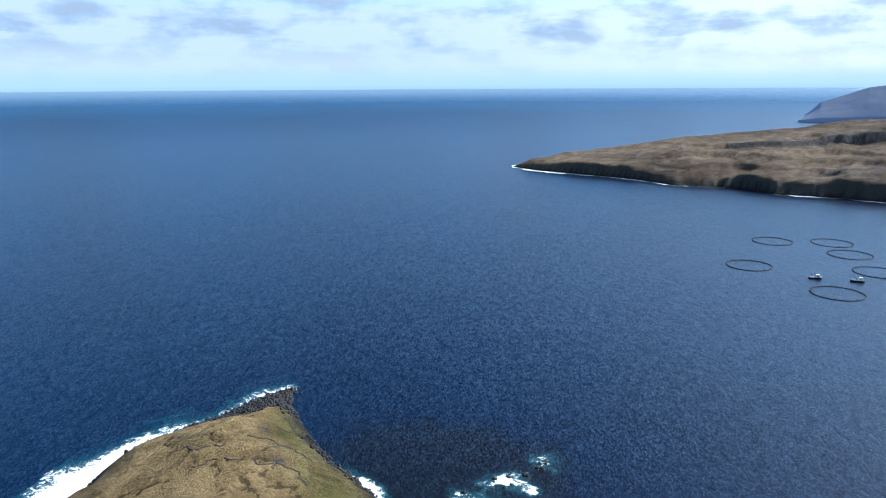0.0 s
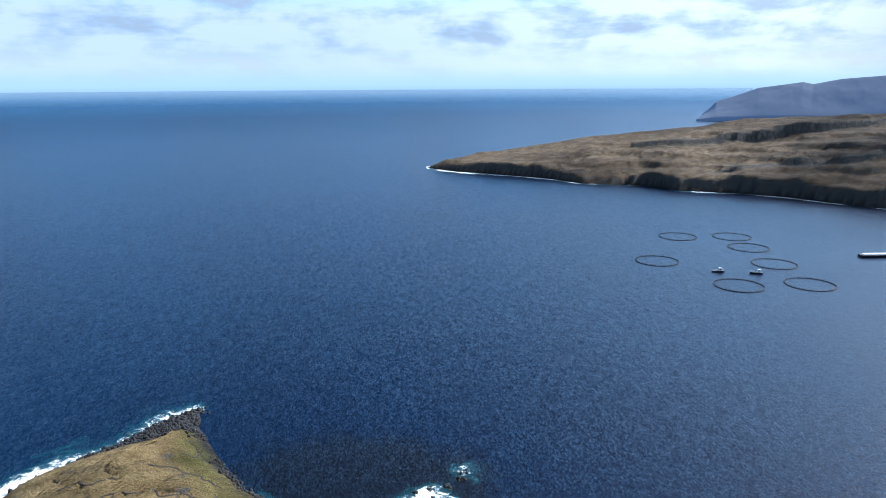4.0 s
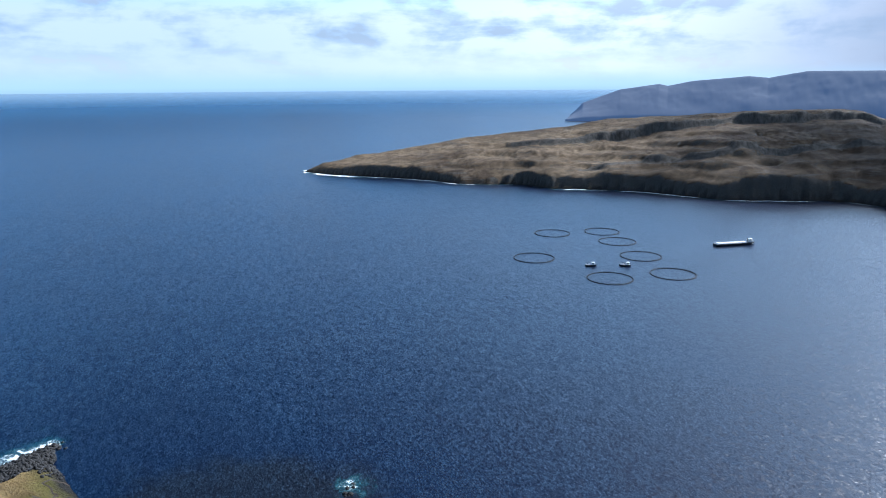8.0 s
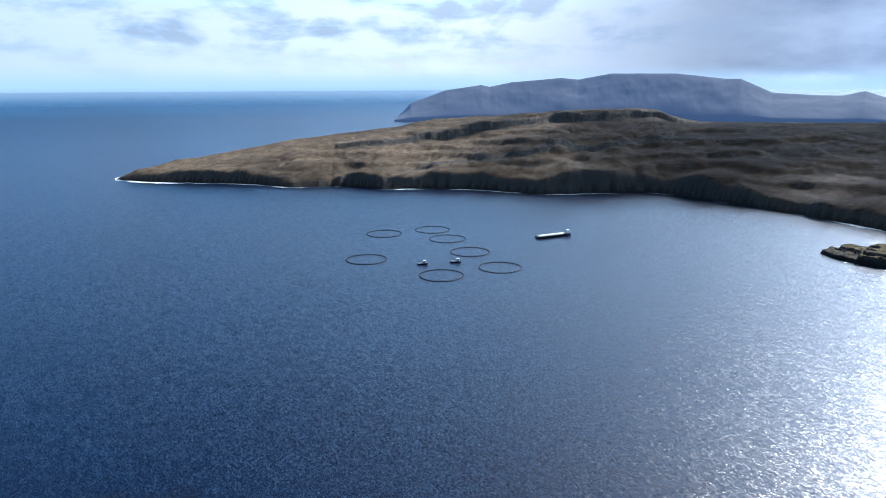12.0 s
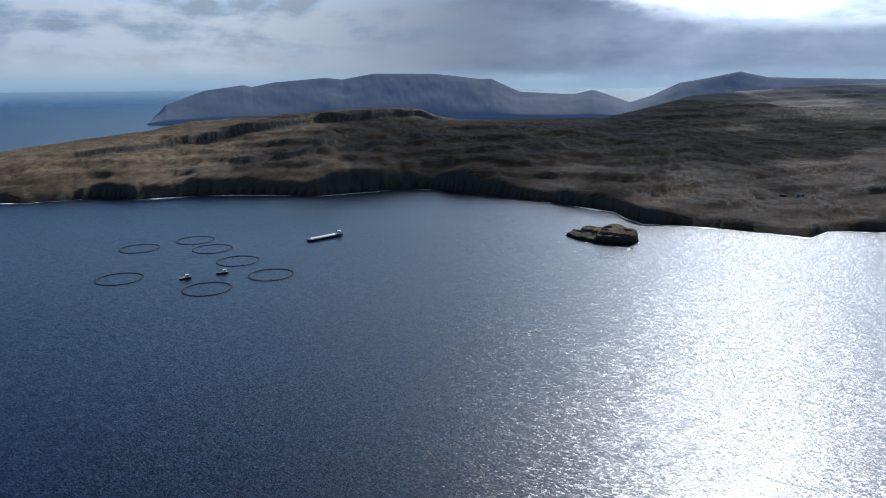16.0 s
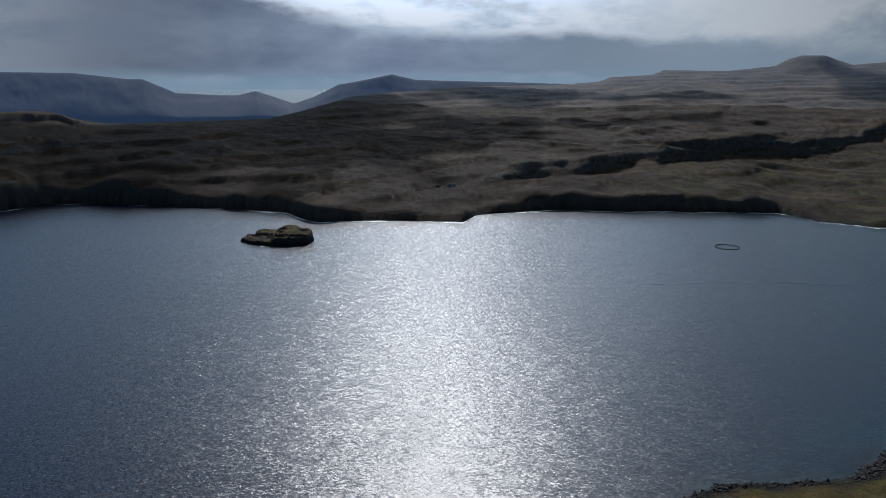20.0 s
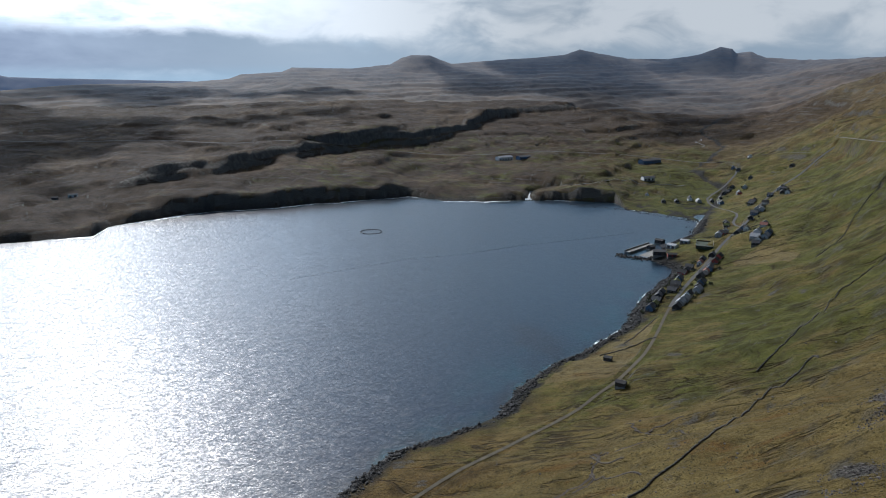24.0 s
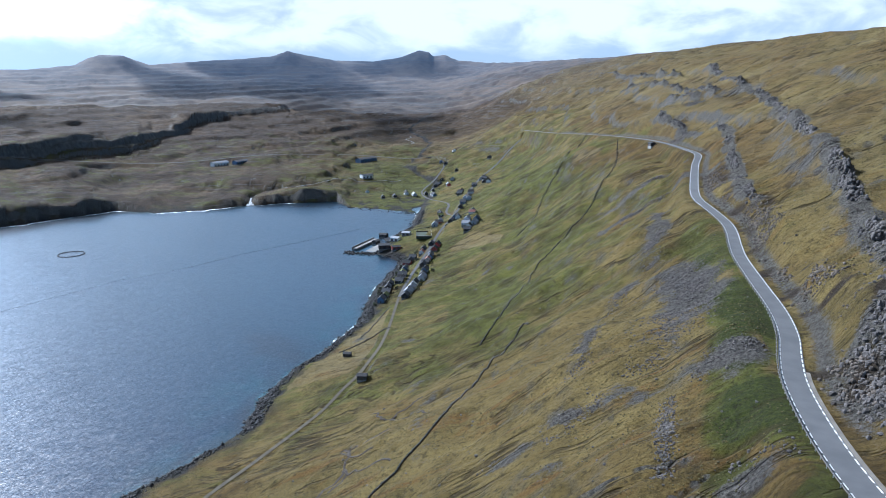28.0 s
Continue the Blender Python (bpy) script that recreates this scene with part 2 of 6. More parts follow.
def ground_material():
    m, t, p = material("hill_ground", 0.92)
    geo = node(t, "ShaderNodeNewGeometry")
    at = geo.outputs["Position"]
    steep = node(t, "ShaderNodeSeparateXYZ", {0: geo.outputs["True Normal"]}).outputs[2]
    has = lambda name: node(t, "ShaderNodeAttribute", attribute_name=name).outputs["Fac"]
    wide, mid, fine = noise_at(t, at, 0.007, 6, 0.62), noise_at(t, at, 0.06, 8, 0.72), noise_at(t, at, 1.1, 6, 0.8)
    down = node(t, "ShaderNodeVectorMath", {0: at, 1: (0.72, 0.69, 0)}, operation="DOT_PRODUCT").outputs["Value"]
    across = node(t, "ShaderNodeVectorMath", {0: at, 1: (-0.69, 0.72, 0)}, operation="DOT_PRODUCT").outputs["Value"]
    run = node(t, "ShaderNodeCombineXYZ", {0: calc(t, "MULTIPLY", down, 0.27), 1: across}).outputs[0]
    streaky, rills = noise_at(t, run, 0.09, 7, 0.72, 0.6), noise_at(t, run, 0.6, 6, 0.72, 0.8)
    straw = blend(t, span(t, mid, 0.3, 0.7), (0.104, 0.076, 0.022), (0.222, 0.168, 0.062))
    brown = blend(t, span(t, mid, 0.3, 0.7), (0.060, 0.037, 0.010), (0.155, 0.100, 0.030))
    grass = blend(t, span(t, mid, 0.3, 0.7), (0.036, 0.042, 0.005), (0.112, 0.120, 0.020))
    ochre = (0.165, 0.088, 0.022)
    col = blend(t, span(t, wide, 0.40, 0.60), brown, straw)
    col = blend(t, calc(t, "MULTIPLY", span(t, streaky, 0.52, 0.66), 0.75), col, ochre)
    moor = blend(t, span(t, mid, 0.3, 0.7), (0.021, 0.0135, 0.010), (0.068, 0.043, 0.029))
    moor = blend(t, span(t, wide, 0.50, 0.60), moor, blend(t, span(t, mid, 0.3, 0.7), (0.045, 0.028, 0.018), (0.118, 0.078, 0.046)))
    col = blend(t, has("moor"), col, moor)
    lush = calc(t, "ADD", has("green"), calc(t, "ADD", calc(t, "MULTIPLY", calc(t, "SUBTRACT", streaky, 0.5), 1.5), calc(t, "MULTIPLY", calc(t, "SUBTRACT", noise_at(t, at, 0.022, 6, 0.7), 0.50), 2.2)))
    col = blend(t, calc(t, "MULTIPLY", span(t, lush, 0.2, 0.95), 0.9), col, grass)
    # band below the road: lush grass, painted darker for shade on its steepness
    col = blend(t, span(t, has("green"), 1.2, 1.9), col, blend(t, span(t, fine, 0.3, 0.7), (0.020, 0.028, 0.004), (0.060, 0.072, 0.011)))
    col = blend(t, calc(t, "MULTIPLY", has("pale"), 0.75), col, (0.20, 0.165, 0.085))
    col = blend(t, calc(t, "MULTIPLY", span(t, rills, 0.54, 0.66), 0.7), col, (0.034, 0.023, 0.009))
    cut = node(t, "ShaderNodeCombineXYZ", {0: calc(t, "MULTIPLY", down, 0.2), 1: across, 2: 4.0}).outputs[0]
    cuts = calc(t, "ABSOLUTE", calc(t, "SUBTRACT", noise_at(t, cut, 0.055, 5, 0.6, 0.5), 0.5))
    cuts = calc(t, "MULTIPLY", span(t, cuts, 0.024, 0.004), calc(t, "MULTIPLY", span(t, noise_at(t, at, 0.02, 3, 0.6), 0.42, 0.58), calc(t, "MULTIPLY", span(t, has("moor"), 0.9, 0.3), span(t, has("green"), 1.3, 0.9))))
    col = blend(t, calc(t, "MULTIPLY", cuts, 0.8), col, (0.030, 0.020, 0.008))
    # dark specks: the small shadows between grass tufts, painted into the colour
    tuft_shade = noise_at(t, at, 0.42, 4, 0.7, 0.5)
    col = blend(t, calc(t, "MULTIPLY", span(t, tuft_shade, 0.54, 0.68), 0.6), col, (0.022, 0.018, 0.007))
    col = blend(t, calc(t, "MULTIPLY", has("dry"), 0.8), col, blend(t, span(t, mid, 0.3, 0.7), (0.26, 0.175, 0.075), (0.56, 0.41, 0.21)))
    # brown-pink heath, painted paler where the headland lies in the sun
    col = blend(t, calc(t, "MULTIPLY", has("sunlit_heath"), 0.85), col, blend(t, span(t, mid, 0.3, 0.7), (0.12, 0.083, 0.054), (0.33, 0.243, 0.165)))
    rockc = blend(t, span(t, fine, 0.3, 0.7), (0.009, 0.009, 0.011), (0.040, 0.038, 0.038))
    bluff = blend(t, span(t, fine, 0.3, 0.7), (0.045, 0.043, 0.045), (0.15, 0.14, 0.134))
    grit = blend(t, span(t, fine, 0.3, 0.7), (0.036, 0.033, 0.033), (0.135, 0.124, 0.120))
    col = blend(t, span(t, calc(t, "ADD", has("scree"), calc(t, "ADD", calc(t, "MULTIPLY", calc(t, "SUBTRACT", fine, 0.5), 1.3), calc(t, "MULTIPLY", calc(t, "SUBTRACT", streaky, 0.5), 1.6))), 0.45, 0.75), col, grit)
    crag = blend(t, span(t, fine, 0.32, 0.68), (0.035, 0.032, 0.032), (0.14, 0.13, 0.122))
    col = blend(t, span(t, calc(t, "ADD", has("crag"), calc(t, "MULTIPLY", calc(t, "SUBTRACT", fine, 0.5), 1.1)), 0.35, 0.55), col, crag)
    layer = node(t, "ShaderNodeVectorMath", {0: at, 1: (0.012, 0.012, 0.30)}, operation="MULTIPLY").outputs[0]
    strata = noise_at(t, layer, 1.0, 5, 0.62, 0.3)
    ledge = calc(t, "MULTIPLY", span(t, strata, 0.55, 0.66), span(t, steep, 0.995, 0.95))
    col = blend(t, calc(t, "MULTIPLY", calc(t, "MULTIPLY", ledge, has("moor")), 0.7), col, bluff)
    bare = calc(t, "ADD", steep, calc(t, "MULTIPLY", calc(t, "SUBTRACT", mid, 0.5), 0.30))
    bare = calc(t, "ADD", bare, calc(t, "MULTIPLY", has("verge"), 0.4))
    col = blend(t, span(t, bare, 0.80, 0.58), col, bluff)
    pillar = noise_at(t, node(t, "ShaderNodeVectorMath", {0: at, 1: (0.16, 0.16, 0.03)}, operation="MULTIPLY").outputs[0], 1.0, 4, 0.65)
    col = blend(t, span(t, calc(t, "ADD", has("face"), calc(t, "MULTIPLY", calc(t, "SUBTRACT", pillar, 0.5), 1.1)), 0.35, 0.7, 0.0, 0.8), col, blend(t, span(t, pillar, 0.35, 0.65), (0.065, 0.063, 0.066), (0.15, 0.142, 0.138)))
    col = blend(t, calc(t, "MULTIPLY", span(t, calc(t, "ADD", has("gully"), calc(t, "MULTIPLY", calc(t, "SUBTRACT", fine, 0.5), 0.7)), 0.3, 0.8), 0.75), col, (0.036, 0.025, 0.010))
    col = blend(t, span(t, has("dirt"), 0.25, 0.6), col, (0.035, 0.025, 0.018))
    col = blend(t, has("rock"), col, rockc)
    col = blend(t, span(t, fine, 0.58, 0.34, 0.0, 0.75), col, blend(t, 0.6, col, (0.018, 0.016, 0.01)))
    col = node(t, "ShaderNodeVectorMath", {0: col, 1: (0.80, 0.80, 0.74)}, operation="MULTIPLY").outputs[0]
    t.links.new(col, p.inputs["Base Color"])
    h = calc(t, "ADD", calc(t, "ADD", calc(t, "MULTIPLY", mid, 2.6), calc(t, "MULTIPLY", tuft_shade, -1.2)), calc(t, "ADD", calc(t, "MULTIPLY", fine, 0.9), calc(t, "ADD", calc(t, "MULTIPLY", rills, -0.7), calc(t, "MULTIPLY", cuts, -1.6))))
    t.links.new(node(t, "ShaderNodeBump", {"Height": h, "Strength": 1.0, "Distance": 1.4}).outputs[0], p.inputs["Normal"])
    p.inputs["Specular IOR Level"].default_value = 0.15
    return m


def moor_backdrop_material():
    """Moor and peaks miles behind the bay: a backdrop, paling by painted haze."""
    m, t, p = material("far_moor", 1.0)
    geo = node(t, "ShaderNodeNewGeometry")
    at = geo.outputs["Position"]
    wide, mid = noise_at(t, at, 0.004, 6, 0.62), noise_at(t, at, 0.03, 6, 0.68)
    col = blend(t, span(t, mid, 0.3, 0.7), (0.012, 0.008, 0.007), (0.042, 0.028, 0.020))
    col = blend(t, span(t, wide, 0.46, 0.60), col, (0.064, 0.045, 0.031))
    layer = node(t, "ShaderNodeVectorMath", {0: at, 1: (0.006, 0.006, 0.16)}, operation="MULTIPLY").outputs[0]
    col = blend(t, calc(t, "MULTIPLY", span(t, noise_at(t, layer, 1.0, 5, 0.62, 0.3), 0.52, 0.64), 0.75), col, (0.03, 0.03, 0.032))
    t.links.new(col, p.inputs["Base Color"])
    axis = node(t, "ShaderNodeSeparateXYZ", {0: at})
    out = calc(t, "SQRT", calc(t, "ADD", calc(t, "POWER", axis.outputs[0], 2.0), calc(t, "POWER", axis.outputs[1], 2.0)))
    # haze painted as a bluish glow that grows with distance
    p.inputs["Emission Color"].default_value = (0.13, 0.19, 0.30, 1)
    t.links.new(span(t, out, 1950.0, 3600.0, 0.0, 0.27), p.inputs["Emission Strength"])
    return m


def far_hill_material():
    """Far hills seen through miles of air: a backdrop, its haze painted as blue glow."""
    m, t, p = material("far_hills", 1.0)
    at = node(t, "ShaderNodeNewGeometry").outputs["Position"]
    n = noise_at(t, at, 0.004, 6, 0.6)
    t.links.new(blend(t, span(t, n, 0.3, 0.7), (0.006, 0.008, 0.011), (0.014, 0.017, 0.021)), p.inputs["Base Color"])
    # even blue emission stands in for the haze in front of the hills
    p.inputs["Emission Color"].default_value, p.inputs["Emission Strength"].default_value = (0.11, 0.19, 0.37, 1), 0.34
    return m


def foam_material():
    """Broken surf: white froth with holes, greener at its edge."""
    m, t, p = material("sea_foam", 0.6)
    at = node(t, "ShaderNodeNewGeometry").outputs["Position"]
    much = node(t, "ShaderNodeAttribute", attribute_name="foam").outputs["Fac"]
    lace, fine = noise_at(t, at, 0.16, 6, 0.7, 1.5), noise_at(t, at, 0.7, 4, 0.7, 1.0)
    mix = calc(t, "ADD", calc(t, "MULTIPLY", lace, 0.65), calc(t, "MULTIPLY", fine, 0.35))
    cover = span(t, calc(t, "ADD", mix, calc(t, "MULTIPLY", much, 0.36)), 0.72, 0.86)
    tint = calc(t, "MULTIPLY", span(t, calc(t, "ADD", mix, calc(t, "MULTIPLY", much, 0.36)), 0.52, 0.8), 0.3)
    t.links.new(blend(t, cover, (0.02, 0.17, 0.22), (0.85, 0.88, 0.9)), p.inputs["Base Color"])
    t.links.new(calc(t, "MAXIMUM", cover, tint), p.inputs["Alpha"])
    return m


FOAM = foam_material()
WATER, GROUND, FAR_HILLS, FAR_MOOR = water_material(), ground_material(), far_hill_material(), moor_backdrop_material()


# ---- the lie of the land ----
OX, OY = 21.0, 3.0


def table(text):
    """Rows of numbers from short text."""
    return np.array([[float(v) for v in row.split()] for row in text.split(",")])


# near shore in plan: outer headland, cove under the hill, bay shore, village, harbour, head of the bay
NEAR = table("-1500 -1500, -600 -500, -300 60, -215 190, -174 268, -172 289, -163 308, -150 322, -140 331, -127 348, -115 363, -101 373, -93 377, -91 365, -90 346, -76 306,"
             "-62 282, -52 271, -40 256, -20 225, 60 180, 170 120, 250 20, 283 -35, 298 -50, 316 -70, 321 -100, 331 -137, 355 -154, 376 -183, 390 -217,"
             "422 -277, 482 -333, 508 -369, 530 -397, 548 -408, 590 -412, 632 -470, 668 -529, 724 -585")
AXIS = table("724 -585, 900 -770, 1030 -810, 1220 -1040, 1420 -1140, 1700 -1500, 2100 -1760, 2500 -2200, 3600 -3080")
# far shore: bearing, range from the hovering point
FAR = table("7.0 1509, 9.8 1431, 13.2 1382, 16.8 1331, 20.2 1259, 24.7 1258, 27.5 1216, 34.3 1200, 41.3 1145, 45.9 1171, 48.6 1199, 52 1180,"
            "56.4 1115, 61.8 1042, 66.4 989, 68.8 908, 75.3 911, 78.8 900, 81.2 896, 82.3 940, 87 983, 94.4 1008, 100.4 1033, 106 1067,"
            "108.8 1026, 112.4 1020, 116.2 1034, 118.4 1034, 123.2 1031, 124.1 982, 127.1 950, 129.9 917, 180 917")
# skyline of the far shore: bearing, range, angle over the hovering point
SKY = table("7 1512 -6.3, 9.8 1500 -5.9, 11.3 1530 -5.45, 13.1 1545 -5.35, 16.7 1555 -4.8, 20.8 1560 -4.1, 24.6 1590 -3.75, 29.2 1634 -3.26,"
            "32.1 1650 -2.72, 35.8 1665 -2.45, 39.4 1680 -2.27, 43 1710 -2.09, 47.3 1750 -1.97, 50.3 1780 -2.03, 51.4 1780 -2.45, 53.5 1760 -2.77")
SKY_B = table("58 1750 -2.8, 65.5 1800 -2.68, 68.3 1950 -2.0, 72 2200 -0.95, 75.5 2350 -0.6, 82 2700 -0.15, 88 2900 -0.1, 92.1 3000 0.2,"
              "92.9 3020 0.5, 96.2 3050 0.75, 96.9 3060 1.05, 101.6 3100 0.95, 104.7 3150 1.25, 105.7 3150 1.8, 106.4 3150 1.97, 108 3150 1.95,"
              "108.7 3150 1.66, 109.7 3150 1.3, 111.7 3200 1.45, 116.3 3300 1.72, 118.6 3300 1.9")
SKY_C = table("119.9 3300 2.32, 120.8 3300 2.1, 123.5 3300 1.6, 126.6 3300 1.47, 128.8 3300 1.78, 130.3 3300 2.32, 131.1 3300 2.17,"
              "131.4 3300 1.85, 132.4 3300 1.98, 133.5 3300 1.5, 136.7 3300 1.16, 140 3300 1.1, 180 3300 1")
SKY = np.vstack([SKY, SKY_B, SKY_C])
# rise of the near hillside over the distance from its shore
RISE = table("0 0, 5 3.5, 40 13, 80 28, 120 47, 150 64, 175 80, 200 99, 240 122, 280 143, 340 172, 400 196, 480 219, 560 232, 700 240, 1200 246, 3000 250")
# scarp: bearing, range, height
SCARP = table("82 1080 0, 86 1130 18, 90 1180 20, 94 1250 25, 100 1380 28, 105 1480 28, 108.4 1550 25, 109.4 1590 15, 110.6 1690 15, 111.4 1750 24, 114 1930 22, 119 2080 14, 123 2200 0")
# hill road, village road and coast track, far road: plan and height
ROAD = table("30 -78 122, 43.9 -96 120, 52.5 -108.5 118.5, 62 -124.5 116.5, 70 -139 115.3, 76.3 -153 114.8, 82.5 -167.5 114.4, 92.8 -186 113.8,"
             "108.6 -209.5 113.5, 130 -242 113.3, 152 -281 114, 171.6 -305 115, 196 -334 116, 230 -396 116.5, 254 -442 119, 266 -468 122, 286 -489 123,"
             "357 -566 120.5, 435 -627 117, 535 -703 110, 668 -803 100, 817 -911 91")
LANE = table("817 -911 91, 806 -858 67, 785 -806 49, 755 -740 36, 687 -643 24, 602 -538 18, 547 -462 14, 494 -392 9.5, 458 -349 9.2, 426 -314 9.4,"
             "376 -266 12, 335 -225 18, 311 -197 19, 302 -176 18, 294 -157 16.5, 280 -125 15.5, 273 -107 15, 262 -78 14, 240 -30 16")
FAR_ROAD = table("1590 571 85, 1524 404 76, 1510 221 69, 1462 50 66, 1386 -86 58, 1366 -196 51.5, 1372 -323 44, 1326 -458 38, 1286 -588 33, 1242 -700 30,"
                 "1190 -831 29, 1060 -880 33, 965 -905 42, 860 -900 72")
SIDE_LANE = table("612 -548 19, 655 -575 15, 700 -620 17, 775 -655 14, 850 -700 16, 905 -780 22, 960 -850 30, 1040 -880 33")
PEAT = [table(row) for row in ("198 -105, 206 -115, 222 -126, 214 -131, 207 -137", "206 -115, 194 -117, 184 -119", "222 -126, 208 -121, 200 -124",
                               "248 -159, 230 -154, 213 -148", "230 -154, 231 -163, 228 -171", "202 -97, 204 -107, 206 -115", "214 -148, 206 -152, 199 -150",
                               "-119 250, -101 261, -88 257, -79 259, -68 244", "-101 283, -85 281, -78 274, -70 268", "-132 268, -121 266, -110 268", "-90 300, -84 310, -90 322, -82 330")]
CRAGS = [table(row) for row in ("36 -112, 46 -121, 54 -133, 60 -152, 62 -178, 73 -205, 98 -255, 118 -303, 150 -365, 186 -438, 235 -520, 281 -602, 334 -669, 400 -765, 467 -871",
                                "150 -300, 172 -333, 205 -395, 236 -452, 262 -505, 300 -560", "340 -640, 420 -740, 520 -850, 660 -960",
                                "390 -626, 362 -600, 339 -575, 294 -521", "448 -743, 410 -700, 374 -663", "873 -1208, 760 -1100, 618 -988, 512 -875")]
GORGE = table("955 -456, 975 -466, 1000 -480, 1012 -506, 1004 -528")
STONE_LINES = [table(row) for row in ("78 -102, 84 -113, 94 -132", "113 -187, 124 -211, 130 -230")]
HEAD_SCARP = [table(row) for row in ("24 1450 6, 27.7 1470 14, 33.1 1506 20, 39.4 1580 24, 45 1640 24, 49.6 1715 22, 52 1730 8", "28 1262 0, 30.3 1275 9, 34.6 1285 13, 41 1300 14, 46 1390 14, 52 1450 10, 60 1440 0")]
_lattice = np.random.RandomState(7).rand(256, 256)


def value_noise(x, y):
    xi, yi = np.floor(x).astype(np.int64), np.floor(y).astype(np.int64)
    u, v = x - xi, y - yi
    u, v = u * u * (3 - 2 * u), v * v * (3 - 2 * v)
    g = lambda a, b: _lattice[(xi + a) & 255, (yi + b) & 255]
    return (g(0, 0) * (1 - u) + g(1, 0) * u) * (1 - v) + (g(0, 1) * (1 - u) + g(1, 1) * u) * v - 0.5


def fbm(x, y, size, octaves=4, gain=0.5):
    total, amp = 0, 1.0
    for k in range(octaves):
        total = total + amp * value_noise(x / size + 17.3 * k, y / size + 5.1 * k)
        size, amp = size * 0.47, amp * gain
    return total


def along_line(x, y, line, reach=None):
    """Distance to a line in plan, and the line's height (third column, if any) there. Past reach the distance is a large number."""
    x, y = np.asarray(x, float), np.asarray(y, float)
    if reach:
        (ax, ay), (bx, by) = line[:, :2].min(0) - reach, line[:, :2].max(0) + reach
        at = (x > ax) & (x < bx) & (y > ay) & (y < by)
        far, high = np.full(x.shape, 1e4), np.zeros(x.shape)
        if at.any():
            far[at], high[at] = along_line(x[at], y[at], line)
        return far, high
    best, high = np.full(x.shape, 1e9), np.zeros(x.shape)
    for a, b in zip(line[:-1], line[1:]):
        dx, dy = b[0] - a[0], b[1] - a[1]
        k = np.clip(((x - a[0]) * dx + (y - a[1]) * dy) / (dx * dx + dy * dy + 1e-9), 0, 1)
        d = (x - a[0] - k * dx) ** 2 + (y - a[1] - k * dy) ** 2
        nearer = d < best
        best = np.where(nearer, d, best)
        if len(a) > 2:
            high = np.where(nearer, a[2] + k * (b[2] - a[2]), high)
    return np.sqrt(best), high


def from_line(x, y, line, reach=None):
    return along_line(x, y, line, reach)[0]


def inside(x, y, ring):
    odd = np.zeros(np.shape(x), bool)
    for (ax, ay), (bx, by) in zip(ring, np.roll(ring, -1, 0)):
        if ay != by:
            odd ^= ((ay > y) != (by > y)) & (x < (bx - ax) * (y - ay) / (by - ay) + ax)
    return odd


def rounded(line, steps):
    """A line drawn round its bends."""
    p = np.vstack([2 * line[0] - line[1], line, 2 * line[-1] - line[-2]])
    out = []
    for a, b, c, d in zip(p, p[1:], p[2:], p[3:]):
        for k in np.arange(steps) / steps:
            out.append(0.5 * (2 * b + (c - a) * k + (2 * a - 5 * b + 4 * c - d) * k * k + (3 * b - a - 3 * c + d) * k ** 3))
    return np.array(out + [line[-1]])


ROAD, LANE, FAR_ROAD, SIDE_LANE = rounded(ROAD, 3), rounded(LANE, 3), rounded(FAR_ROAD, 3), rounded(SIDE_LANE, 3)
SHORE = np.vstack([NEAR, AXIS[1:]])
NEAR_RING = np.vstack([SHORE, [(3600, -6000), (-3000, -6000), (-3000, -1500)]])
STEP = lambda a, b, v: np.clip((v - a) / (b - a), 0, 1) ** 2 * (3 - 2 * np.clip((v - a) / (b - a), 0, 1))


def terraces(z, wob, step, sharp):
    """Basalt steps: shelves and short scarps."""
    k = z / step + wob
    fr = k - np.floor(k)
    return (STEP(0.5 - 0.5 / sharp, 0.5 + 0.5 / sharp, fr) - fr) * step


def runnels(x, y, size, thin, stretch=1.0):
    """Thin winding runnels, 1 along their beds; stretch draws them out down the bay hillside."""
    down, over = x * 0.80 + y * 0.60, x * 0.60 - y * 0.80
    e = fbm(down * stretch + 31, over + 77, size, 4)
    return np.exp(-((e / thin) ** 2)) * np.clip(0.55 + 2.2 * fbm(x + 200, y - 90, size * 4, 3), 0, 1)


